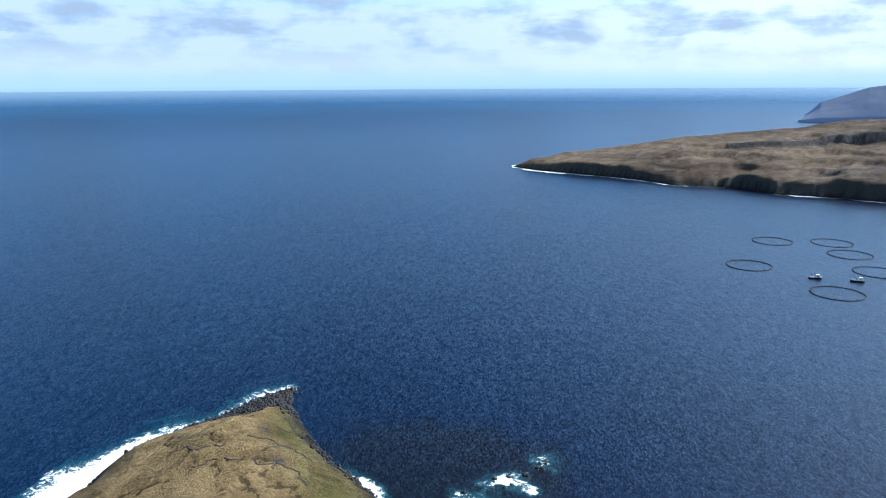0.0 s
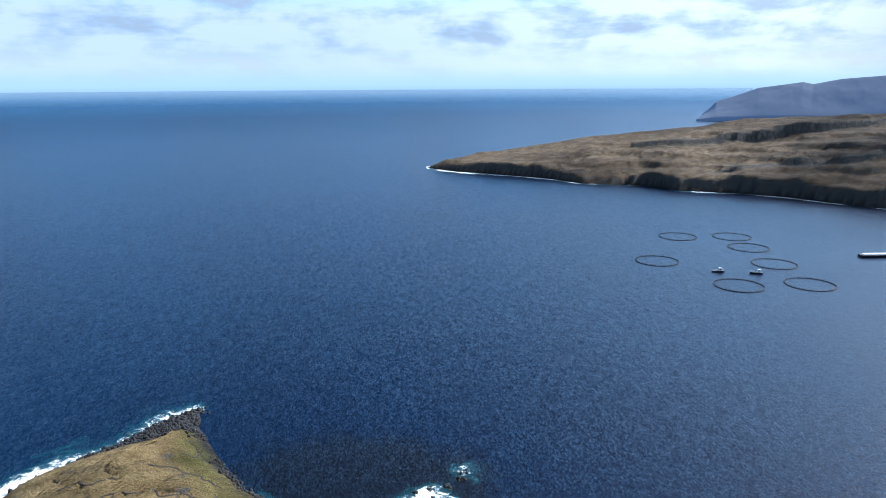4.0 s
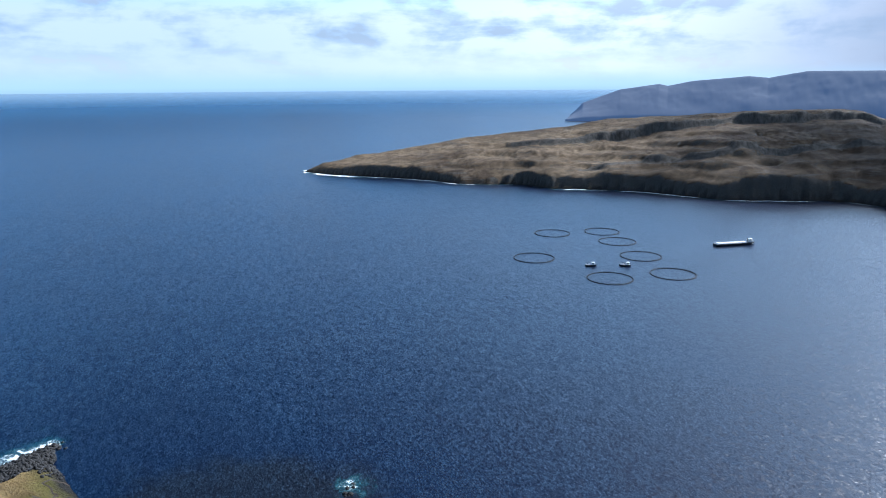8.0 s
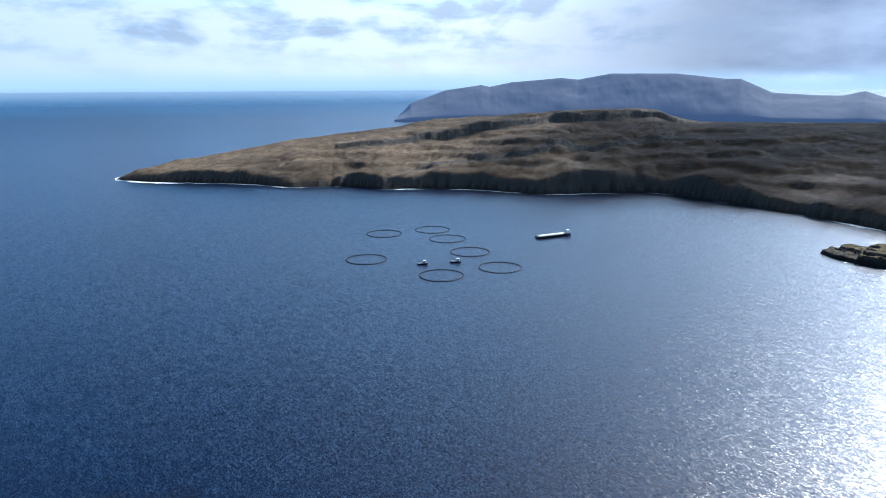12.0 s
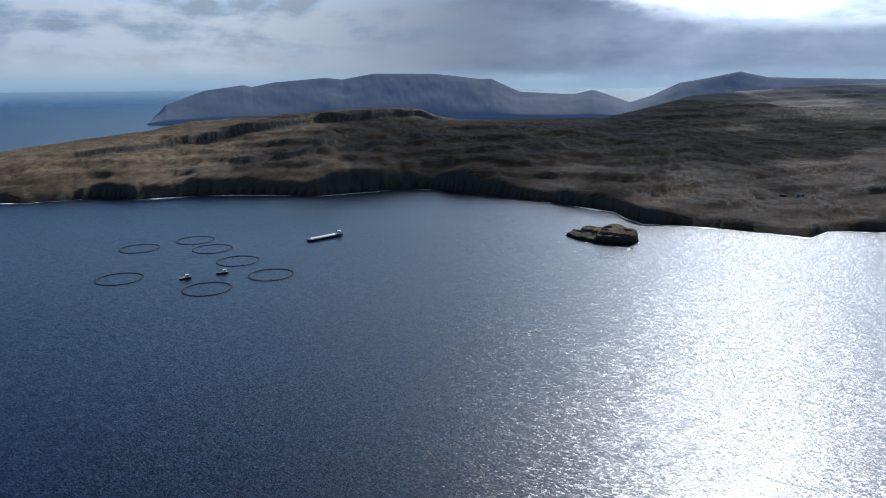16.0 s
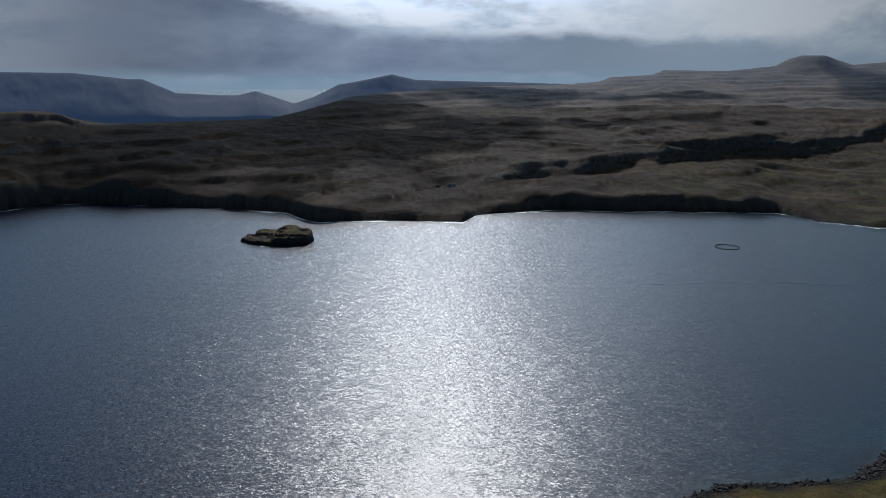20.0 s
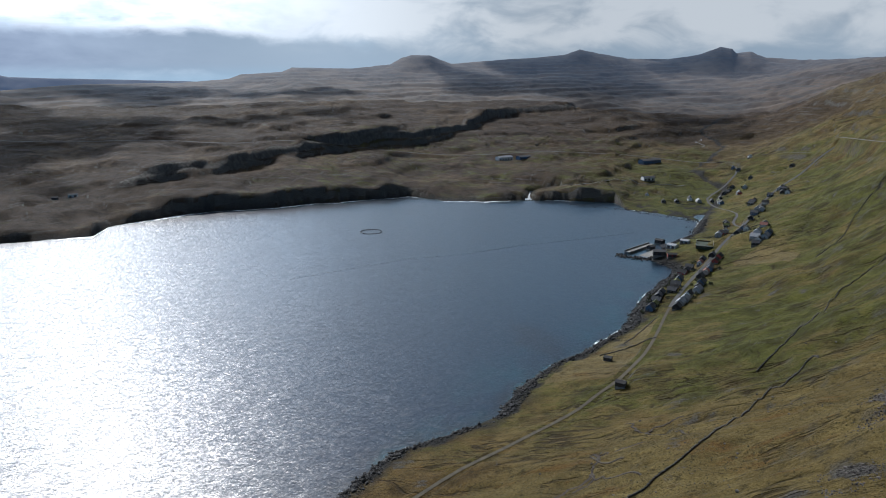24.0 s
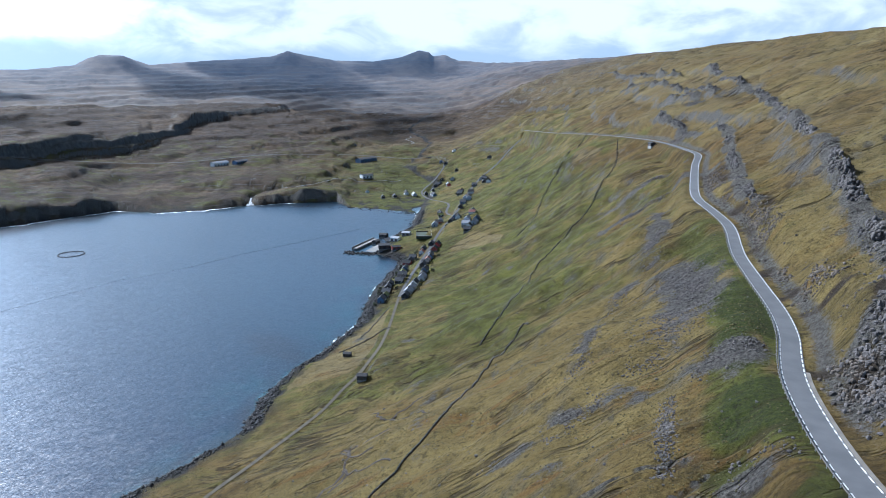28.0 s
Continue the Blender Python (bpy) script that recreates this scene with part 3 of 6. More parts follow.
def bare_land(x, y, detail=True):
    """Height of the ground, and the distance inland from the near shore (negative off it)."""
    x, y = np.asarray(x, float), np.asarray(y, float)
    dx, dy = x - OX, y - OY
    r, az = np.hypot(dx, dy), np.degrees(np.arctan2(dx, dy))
    wig = fbm(x, y, 60, 4) * 16 + fbm(x, y, 11, 2) * 5
    # far shore
    rc = np.interp(az, FAR[:, 0], FAR[:, 1]) + wig * np.clip((az - 7) / 3, 0, 1) * 0.8
    rs = np.interp(az, SKY[:, 0], SKY[:, 1])
    body = np.interp(az, [7, 9.8, 13.1, 16.7, 24.6, 35.8, 43, 50, 54, 65.5, 72, 82, 92, 97, 111, 118, 126, 133, 140, 180],
                     [-6.3, -5.9, -5.35, -4.8, -3.75, -2.45, -2.09, -2.1, -2.7, -2.68, -1.0, -0.3, 0.0, 0.7, 0.95, 1.2, 1.0, 1.0, 1.0, 1.0])
    full = np.interp(az, SKY[:, 0], SKY[:, 2])
    zs = 180 + rs * np.tan(np.radians(body + (full - body) * np.exp(-(((r - rs) / (0.07 * rs)) ** 2))))
    cliff = np.interp(az, [7, 10, 14, 20, 24, 30, 40, 50, 60, 66, 70, 76, 80, 83, 88, 94, 104, 107, 112, 118, 123, 125, 130],
                      [4, 13, 22, 15, 22, 20, 28, 34, 26, 20, 14, 9, 5, 12, 22, 24, 18, 8, 5, 15, 15, 2, 1])
    cliff = cliff * (1 + 0.8 * fbm(x + 900, y, 70, 2))
    u = r - rc
    k = np.clip((u - 14) / np.maximum(rs - rc - 14, 30), 0, 1)
    bend = np.interp(az, [7, 50, 60, 75, 110, 128, 180], [0.85, 0.8, 0.75, 0.9, 1.15, 1.5, 1.5])
    zf = cliff * STEP(0, 16, u) + (zs - cliff) * k ** bend
    # long scarp above the inner bay
    rsc = np.interp(az, SCARP[:, 0], SCARP[:, 1]) + fbm(x, y, 130, 4) * 30
    zf = zf + np.interp(az, SCARP[:, 0], SCARP[:, 2]) * STEP(-40, 14, r - rsc) * np.exp(-np.maximum(r - rsc, 0) / 450)
    for rows in HEAD_SCARP:
        off = r - np.interp(az, rows[:, 0], rows[:, 1]) - fbm(x, y, 90, 3) * 16
        zf = zf + np.interp(az, rows[:, 0], rows[:, 2], 0, 0) * (0.8 + fbm(x + 400, y, 45, 3) * 1.1) * (STEP(-6, 6, off) - 0.5) * np.exp(-np.abs(off) / 65)
    back = np.interp(az, [7, 12, 30, 48, 56, 66, 72, 180], [0.6, 0.35, 0.30, 0.25, 0.12, 0.08, 0.06, 0.05])
    zf = zf - np.maximum(r - rs, 0) * back
    zf = np.where(u < 0, np.maximum(u * 0.5, -12), zf)
    far = (az > 6.9) & (az < 178) & (u > -60)
    if detail:
        amp = np.clip(u / 80, 0, 1) * np.clip((rs + 60 - r) / 250, 0.12, 1)
        zf = zf + far * amp * (terraces(zf - 0.9 * (az - 12), fbm(x + 50, y, 500, 4) * 0.5 + 0.1, 14, 3.0) * (0.45 + 0.5 * fbm(x, y + 700, 220, 2))
                               + fbm(x, y, 150, 5) * 9 + fbm(x, y, 22, 3) * 3.2 - 3.0 * runnels(x, y, 60, 0.04))
    zf = np.where(far, zf, -12)
    # near hillside
    near = inside(x, y, NEAR_RING)
    d = from_line(x, y, SHORE)
    d = np.where(near, d, -d) + wig * 0.45 * np.clip(r / 260 - 0.4, 0, 1) * STEP(900, 780, r)
    floor = np.clip(zf, 0, 400) * (r > 800) * (az > 100)
    soft = STEP(1300, 1700, r) * np.maximum(d, 0)
    rise = np.interp(d - soft * 60 / (np.maximum(d, 0) + 60), RISE[:, 0], RISE[:, 1])
    dome = STEP(200, 270, y) * (x < 40)
    # low shelf of black rock under the seaward bluff of the headland
    seaward = from_line(x, y, NEAR[4:13], 70)
    ledge = np.interp(((x + 165) * 73 + (y - 300) * 75) / 10954, [0, 0.2, 0.5, 0.8, 1.0], [0, 5, 17, 33, 40]) * (1 + fbm(x, y, 14, 3) * 0.5)
    inland = np.where(seaward < ledge, np.maximum(d, 0) * 0.12, np.minimum(d, seaward - ledge * 0.9))
    rise = rise + (26 * (1 - np.exp(-np.maximum(inland, 0) / 26)) - rise) * dome
    zn = np.where(d < 0, np.maximum(d * 0.4, -12), floor + rise * np.clip(1 - floor / 262, 0, 1))
    if detail:
        grow = np.clip(d / 120, 0, 1)
        zn = zn + grow * (terraces(zn, fbm(x, y + 300, 200, 4) * 1.5 + 0.25, 27, 4.0) * np.clip((d - 210) / 80, 0, 0.24)
                          + fbm(x, y, 90, 5) * 8 + fbm(x, y, 14, 3) * 1.6
                          + fbm((x * 0.72 + y * 0.69) * 0.16, (y * 0.72 - x * 0.69), 9, 3) * 2.4 - 1.5 * runnels(x, y, 20, 0.035, 0.22)) - 1.1 * dome * runnels(x, y, 26, 0.03) * np.clip(d / 25, 0, 1) + np.clip(d / 20, 0, 1) * fbm(x, y, 22, 3) * 1.5
    z = np.where(near, zn, np.maximum(zf, zn))
    z = np.where(z > 2.0, np.maximum(z - 8 * np.exp(-((from_line(x, y, GORGE, 40) / 8) ** 2)), 1.6), z)
    if detail:
        rough, waves = 0.55 + 1.2 * fbm(x, y, 9, 3), 0.7 + fbm(x, y, 60, 2) * 1.6
        for line, high in zip(CRAGS, (5, 3, 5, 4, 4, 6)):
            c = from_line(x, y, line, 25)
            z = z + near * high * np.exp(-((c / 5) ** 2)) * rough * waves
    return z, d


def scarp_face(x, y):
    """How near a place lies to the bare rock face of a scarp."""
    r, az = np.hypot(x - OX, y - OY), np.degrees(np.arctan2(x - OX, y - OY))
    face = np.zeros(np.shape(x))
    for rows, size, wide in zip(HEAD_SCARP + [SCARP], (16, 16, 30), (90, 90, 130)):
        off = r - np.interp(az, rows[:, 0], rows[:, 1]) - fbm(x, y, wide, 3 if wide < 100 else 4) * size
        if wide > 100:
            off = off + 8
        face = np.maximum(face, np.clip(np.interp(az, rows[:, 0], rows[:, 2], 0, 0) / 12, 0, 1) * np.exp(-((off / 13) ** 2)))
    return face


def graded(line, high=0.3):
    """A lane laid on the ground, its steps evened out."""
    z = bare_land(line[:, 0], line[:, 1])[0]
    for _ in range(3):
        z[1:-1] = (z[:-2] + 2 * z[1:-1] + z[2:]) / 4
    return np.c_[line[:, :2], np.maximum(z, 3.0) + high]


LANE, SIDE_LANE, FAR_ROAD = graded(LANE, 0.0), graded(SIDE_LANE, 0.0), graded(FAR_ROAD, 0.5)


def land(x, y, detail=True):
    z, d = bare_land(x, y, detail)
    for line, half, soft in ((ROAD, 3.3, 15), (LANE, 2.0, 7), (FAR_ROAD, 3.5, 16), (SIDE_LANE, 2.0, 8)):
        c, level = along_line(x, y, line, 18)
        z = z + (level - z) * (1 - STEP(half, soft, c)) * (z > -1)
    return z, d


def sheet(name, grid_x, grid_y, z, keep, mat):
    """A grid of ground as one smooth mesh; keep says which corners are needed."""
    rows, cols = z.shape
    index = np.arange(rows * cols).reshape(rows, cols)
    quads = np.stack([index[:-1, :-1], index[:-1, 1:], index[1:, 1:], index[1:, :-1]], -1).reshape(-1, 4)
    quads = quads[keep.ravel()[quads].any(1)]
    used, quads = np.unique(quads, return_inverse=True)
    quads = quads.reshape(-1, 4)
    co = np.stack([grid_x, grid_y, z], -1).reshape(-1, 3)[used]
    me = bpy.data.meshes.new(name)
    me.vertices.add(len(co))
    me.vertices.foreach_set("co", co.ravel().astype(np.float32))
    me.loops.add(quads.size)
    me.loops.foreach_set("vertex_index", quads.ravel().astype(np.int32))
    me.polygons.add(len(quads))
    me.polygons.foreach_set("loop_start", np.arange(0, quads.size, 4, dtype=np.int32))
    me.polygons.foreach_set("use_smooth", np.ones(len(quads), bool))
    me.update(calc_edges=True)
    me.validate()
    me.materials.append(mat)
    return tagged(new(name, me), kind="structure"), used


def attribute(ob, name, values):
    a = ob.data.attributes.new(name, "FLOAT", "POINT")
    a.data.foreach_set("value", np.asarray(values, np.float32).ravel())


def polar_grid(az, r):
    a, rr = np.meshgrid(np.radians(az), r)
    return OX + rr * np.sin(a), OY + rr * np.cos(a)


def build_ground():
    az = np.concatenate([np.arange(-180, -44, 2.0), np.arange(-44, 6, 0.2), np.arange(6, 95, 0.15), np.arange(95, 168, 0.11), np.arange(168, 181, 1.0)])
    r = np.concatenate([[0.3], np.arange(6, 90, 6.0), np.geomspace(90, 1080, 330), np.linspace(1086, 1800, 120), np.geomspace(1810, 2100, 22)])
    gx, gy = polar_grid(az, r)
    z, d = land(gx, gy)
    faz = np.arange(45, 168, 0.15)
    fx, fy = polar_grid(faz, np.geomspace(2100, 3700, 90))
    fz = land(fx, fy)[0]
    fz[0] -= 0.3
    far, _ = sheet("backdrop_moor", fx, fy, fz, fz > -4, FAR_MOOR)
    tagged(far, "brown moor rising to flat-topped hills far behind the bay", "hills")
    ob, used = sheet("ground", gx, gy, z, z > -4, GROUND)
    x, y, zz, dd = gx.ravel()[used], gy.ravel()[used], z.ravel()[used], d.ravel()[used]
    near = dd > 0
    s = (x - 300) * 0.69 - (y + 80) * 0.72
    green = np.clip(1.25 - np.abs(np.maximum(dd, 40) - 95) / 190, 0, 1) * STEP(-260, 20, dd) * STEP(-140, 120, s) * (1 - STEP(800, 1500, s)) * 0.74
    for ring, value in ((GREEN_RINGS, 1.0), (PALE_RINGS, -0.6)):
        for g in ring:
            green = np.where(inside(x, y, g), value, green)
    green = green + 1.1 * near * (x < 0) * (y > 235) * STEP(-106, -76, x + 0.35 * (y - 300)) - 0.25 * (zz > 130) * near
    # lush band below the road, its steep bank's shade painted as darker green
    green = green + 2.3 * STEP(13, 2, from_line(x, y, ROAD[:34] + np.array([6.5, 6.0, 0]), 32)) * STEP(-330, -180, y) * near * (0.75 + 1.6 * fbm(x, y, 12, 4))
    green = green - 0.65 * near * np.exp(-(((x - 165) / 75) ** 2) - ((y + 140) / 65) ** 2)
    green = green + 0.35 * (~near) * STEP(1300, 1000, np.hypot(x - 1000, y + 560) * 2.2)
    attribute(ob, "green", green)
    bearing = np.degrees(np.arctan2(x - OX, y - OY))
    attribute(ob, "pale", np.any([inside(x, y, g) for g in PALE_RINGS], 0) * (0.6 + fbm(x, y, 10, 3)) + 0.45 * near * STEP(118, 150, zz) * (0.8 + fbm(x, y, 40, 4)))
    attribute(ob, "dry", np.clip(near * (x < 40) * STEP(195, 235, y) * (1 - 0.7 * STEP(-106, -76, x + 0.35 * (y - 300))) * (0.85 + fbm(x, y, 30, 3)), 0, 1))
    # sunlight on the far headland put into the colour, stronger towards its tip
    attribute(ob, "sunlit_heath", np.clip((~near) * STEP(58, 24, bearing) * (0.8 + 1.1 * fbm(x, y, 120, 5)), 0, 1))
    scree = np.zeros(len(x))
    for line, half in SCREES:
        scree = np.maximum(scree, 1.15 - 0.6 * from_line(x, y, line, 3 * half) / half)
    attribute(ob, "gully", np.where(near, np.where((y > 200) & (x < 40), runnels(x, y, 26, 0.03), runnels(x, y, 20, 0.035, 0.22) * 0.8) * np.clip(dd / 40, 0, 1), runnels(x, y, 60, 0.04) * 0.6))
    attribute(ob, "face", scarp_face(x, y) * (1 - near))
    attribute(ob, "scree", np.clip(scree - 0.3 + fbm(x, y, 14, 4) * 1.5, 0, 1) * near)
    out = np.hypot(x, y)
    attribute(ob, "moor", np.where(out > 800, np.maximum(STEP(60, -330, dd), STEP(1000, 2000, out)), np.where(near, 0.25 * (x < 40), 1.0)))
    attribute(ob, "verge", STEP(22, 10, from_line(x, y, ROAD, 24)) * near)
    attribute(ob, "dirt", STEP(14, 5, from_line(x, y, ROAD[:40] + np.array([-8.0, -6.0, 0]), 18)) * near * (0.2 + fbm(x, y, 8, 3)))
    crag, rough = np.zeros(len(x)), 1.0 + fbm(x, y, 12, 3) * 1.5
    for line in CRAGS:
        crag = np.maximum(crag, np.exp(-((from_line(x, y, line, 30) / 4.5) ** 2)) * rough)
    crag = np.maximum(crag, np.exp(-((from_line(x, y, ROAD + np.array([-5.5, -4.0, 0]), 15) / 3.2) ** 2)) * STEP(-95, -130, y) * 0.6)
    attribute(ob, "crag", np.clip(crag, 0, 1) * near)
    wet = np.where(near, 4.6 + 3.5 * STEP(40, 15, from_line(x, y, table("-140 330, -115 352, -96 368"), 60)), np.interp(bearing, [0, 116, 120, 180], [3.0, 3.0, 0.7, 0.7]))
    shelf = STEP(12, 7, dd + fbm(x, y, 14, 3) * 12) * near * (x > 200)
    attribute(ob, "rock", np.maximum(shelf, np.clip(1.6 - (zz - fbm(x, y, 9, 3) * 4) / wet, 0, 1) * np.where(near & (x > 200), STEP(20, 10, dd), 1)))
    tagged(ob, "rough grassland of straw, green and bare rock falling to the sea", "ground")


# soft fields, pale mown fields and stone runs on the near hillside
GREEN_RINGS = [table(row) for row in ("518 -431, 543 -451, 514 -454, 499 -433", "299 -245, 250 -228, 249 -275, 359 -368, 358 -308", "115 -203, 76 -145, 82 -167, 122 -223",
                                      "620 -640, 560 -650, 470 -600, 440 -520, 520 -560")]
PALE_RINGS = [table(row) for row in ("351 -171, 316 -197, 338 -222, 380 -262, 413 -295, 406 -272, 369 -203", "499 -436, 503 -471, 448 -458, 431 -432", "463 -578, 428 -577, 439 -594, 481 -610")]
SCREES = [(table(row), half) for row, half in (("150 -238, 138 -216, 122 -185, 114 -168", 7), ("134 -222, 120 -192", 6), ("105 -137, 93 -146, 86 -151", 4.5),
                                                ("126 -131, 118 -132, 113 -138, 111 -141", 3.5), ("116 -152, 111 -160", 3.5), ("137 -154, 149 -175, 170 -214, 173 -233, 175 -262", 3),
                                                ("135 -117, 128 -124, 118 -126", 3), ("232 -413, 250 -392, 268 -371", 7),
                                                ("182 -266, 196 -300, 215 -330", 4), ("270 -452, 290 -430, 310 -408", 6), ("339 -575, 330 -556, 322 -540", 7), ("374 -663, 362 -640", 8), ("60 -105, 66 -98", 4))]


def sea_level(r):
    """The sea sheet, drawn in beyond 2.5 km so that its rim lies on the true horizon."""
    s = np.clip((r - 2500) / 2300, 0, 1)
    far = 2500 + 2300 * s / np.maximum(1 - 0.905 * s, 1e-3)
    return 180 * (1 - np.where(s > 0, r / far, 1))


def build_sea():
    az = np.arange(-180, 180.1, 1.0)
    r = np.concatenate([np.arange(0, 200, 40.0), np.arange(200, 1100, 10.0), np.arange(1100, 2500, 200.0), np.linspace(2500, 4800, 60)])
    gx, gy = polar_grid(az, r)
    rr = np.hypot(gx - OX, gy - OY)
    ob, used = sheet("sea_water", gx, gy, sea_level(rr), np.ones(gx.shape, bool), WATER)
    x, y = gx.ravel()[used], gy.ravel()[used]
    # sandy shallows off the village shore, darker patches round reef and cove, weed in the bay
    coast = from_line(x, y, NEAR[23:])
    attribute(ob, "shallow", np.exp(-((coast / 38) ** 2)) * STEP(-40, -110, y))
    dark_patch = 0.9 * np.exp(-((np.hypot(x - 14, y - 268) / 46) ** 2)) + 0.75 * np.exp(-((np.hypot(x + 35, y - 290) / 50) ** 2))
    dark_patch = np.maximum(dark_patch, 0.75 * np.exp(-(((x - 420) / 60) ** 2) - ((y + 205) / 22) ** 2))
    attribute(ob, "dark_patch", np.maximum(dark_patch, 0.6 * np.exp(-((coast / 14) ** 2)) * (y < 0)))
    tagged(ob, "deep blue sea with small wind waves, reaching the horizon", "water")


def far_range(name, text, near_r, base, seed):
    """A far range behind the bay: bearing, angle rows of its crest."""
    rows = table(text)
    az = np.arange(rows[0, 0], rows[-1, 0] + 0.01, 0.06)
    r = near_r + np.linspace(0, 420, 26)
    gx, gy = polar_grid(az, r)
    crest = np.interp(az, rows[:, 0], rows[:, 1])[None, :]
    k = np.linspace(0, 1, 26)[:, None]
    n = fbm(gx + seed, gy, 260, 5)
    angle = base + (crest - base) * np.clip(k * 1.25 + n * 0.15 * np.sin(k * math.pi), 0, 1) ** 0.75 + fbm(gx, gy + seed, 40, 3) * 0.02
    angle = np.where(k > 0.9, angle - (k - 0.9) * 6, angle)
    angle = np.where(k == 0, base - 0.6, angle)
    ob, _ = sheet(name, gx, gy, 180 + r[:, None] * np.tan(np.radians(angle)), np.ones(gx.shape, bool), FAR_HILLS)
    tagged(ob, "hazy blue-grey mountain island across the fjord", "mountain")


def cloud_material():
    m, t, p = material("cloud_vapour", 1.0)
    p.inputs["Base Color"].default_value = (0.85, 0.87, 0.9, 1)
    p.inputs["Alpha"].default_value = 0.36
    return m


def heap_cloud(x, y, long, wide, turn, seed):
    """Broad unseen cloud, flat below, put between sun and far shore to shade it."""
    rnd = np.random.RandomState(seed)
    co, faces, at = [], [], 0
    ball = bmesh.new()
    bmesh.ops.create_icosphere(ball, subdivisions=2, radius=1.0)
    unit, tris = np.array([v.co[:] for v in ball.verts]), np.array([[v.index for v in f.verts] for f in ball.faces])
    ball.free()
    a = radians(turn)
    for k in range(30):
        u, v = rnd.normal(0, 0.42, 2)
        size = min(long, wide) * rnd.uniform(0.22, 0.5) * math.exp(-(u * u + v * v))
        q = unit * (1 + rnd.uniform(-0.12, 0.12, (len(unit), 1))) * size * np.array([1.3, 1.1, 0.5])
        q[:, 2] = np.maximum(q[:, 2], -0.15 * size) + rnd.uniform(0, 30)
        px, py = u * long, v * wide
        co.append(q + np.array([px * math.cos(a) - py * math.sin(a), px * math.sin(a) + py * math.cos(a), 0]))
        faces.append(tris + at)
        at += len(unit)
    me = bpy.data.meshes.new("shade_cloud")
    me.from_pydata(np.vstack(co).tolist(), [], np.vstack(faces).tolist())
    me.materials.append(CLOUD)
    ob = new("shade_cloud", me)
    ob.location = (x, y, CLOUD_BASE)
    return tagged(ob, "broad heap of grey-white cloud, out of view, that shades the far shore", "cloud", kind="structure")


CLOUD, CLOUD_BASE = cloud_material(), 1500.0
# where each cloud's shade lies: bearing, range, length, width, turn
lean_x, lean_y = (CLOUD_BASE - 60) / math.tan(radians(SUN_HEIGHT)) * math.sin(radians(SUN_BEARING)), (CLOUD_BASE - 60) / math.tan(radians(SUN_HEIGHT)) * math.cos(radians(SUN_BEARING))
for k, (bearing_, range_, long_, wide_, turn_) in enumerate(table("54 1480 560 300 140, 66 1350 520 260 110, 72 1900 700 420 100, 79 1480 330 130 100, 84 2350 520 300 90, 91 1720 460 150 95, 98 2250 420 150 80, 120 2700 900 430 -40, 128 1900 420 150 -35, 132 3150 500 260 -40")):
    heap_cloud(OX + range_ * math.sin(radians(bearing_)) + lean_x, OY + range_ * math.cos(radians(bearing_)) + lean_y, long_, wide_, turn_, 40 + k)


build_ground()
build_sea()
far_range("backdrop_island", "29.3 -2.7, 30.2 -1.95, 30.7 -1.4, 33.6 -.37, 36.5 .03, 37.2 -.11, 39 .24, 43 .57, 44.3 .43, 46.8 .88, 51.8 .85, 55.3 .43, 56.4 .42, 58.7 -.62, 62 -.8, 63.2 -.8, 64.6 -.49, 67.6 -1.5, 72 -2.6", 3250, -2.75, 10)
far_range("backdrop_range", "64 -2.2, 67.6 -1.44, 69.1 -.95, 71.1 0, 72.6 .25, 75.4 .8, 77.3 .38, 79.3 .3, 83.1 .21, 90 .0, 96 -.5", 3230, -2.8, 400)


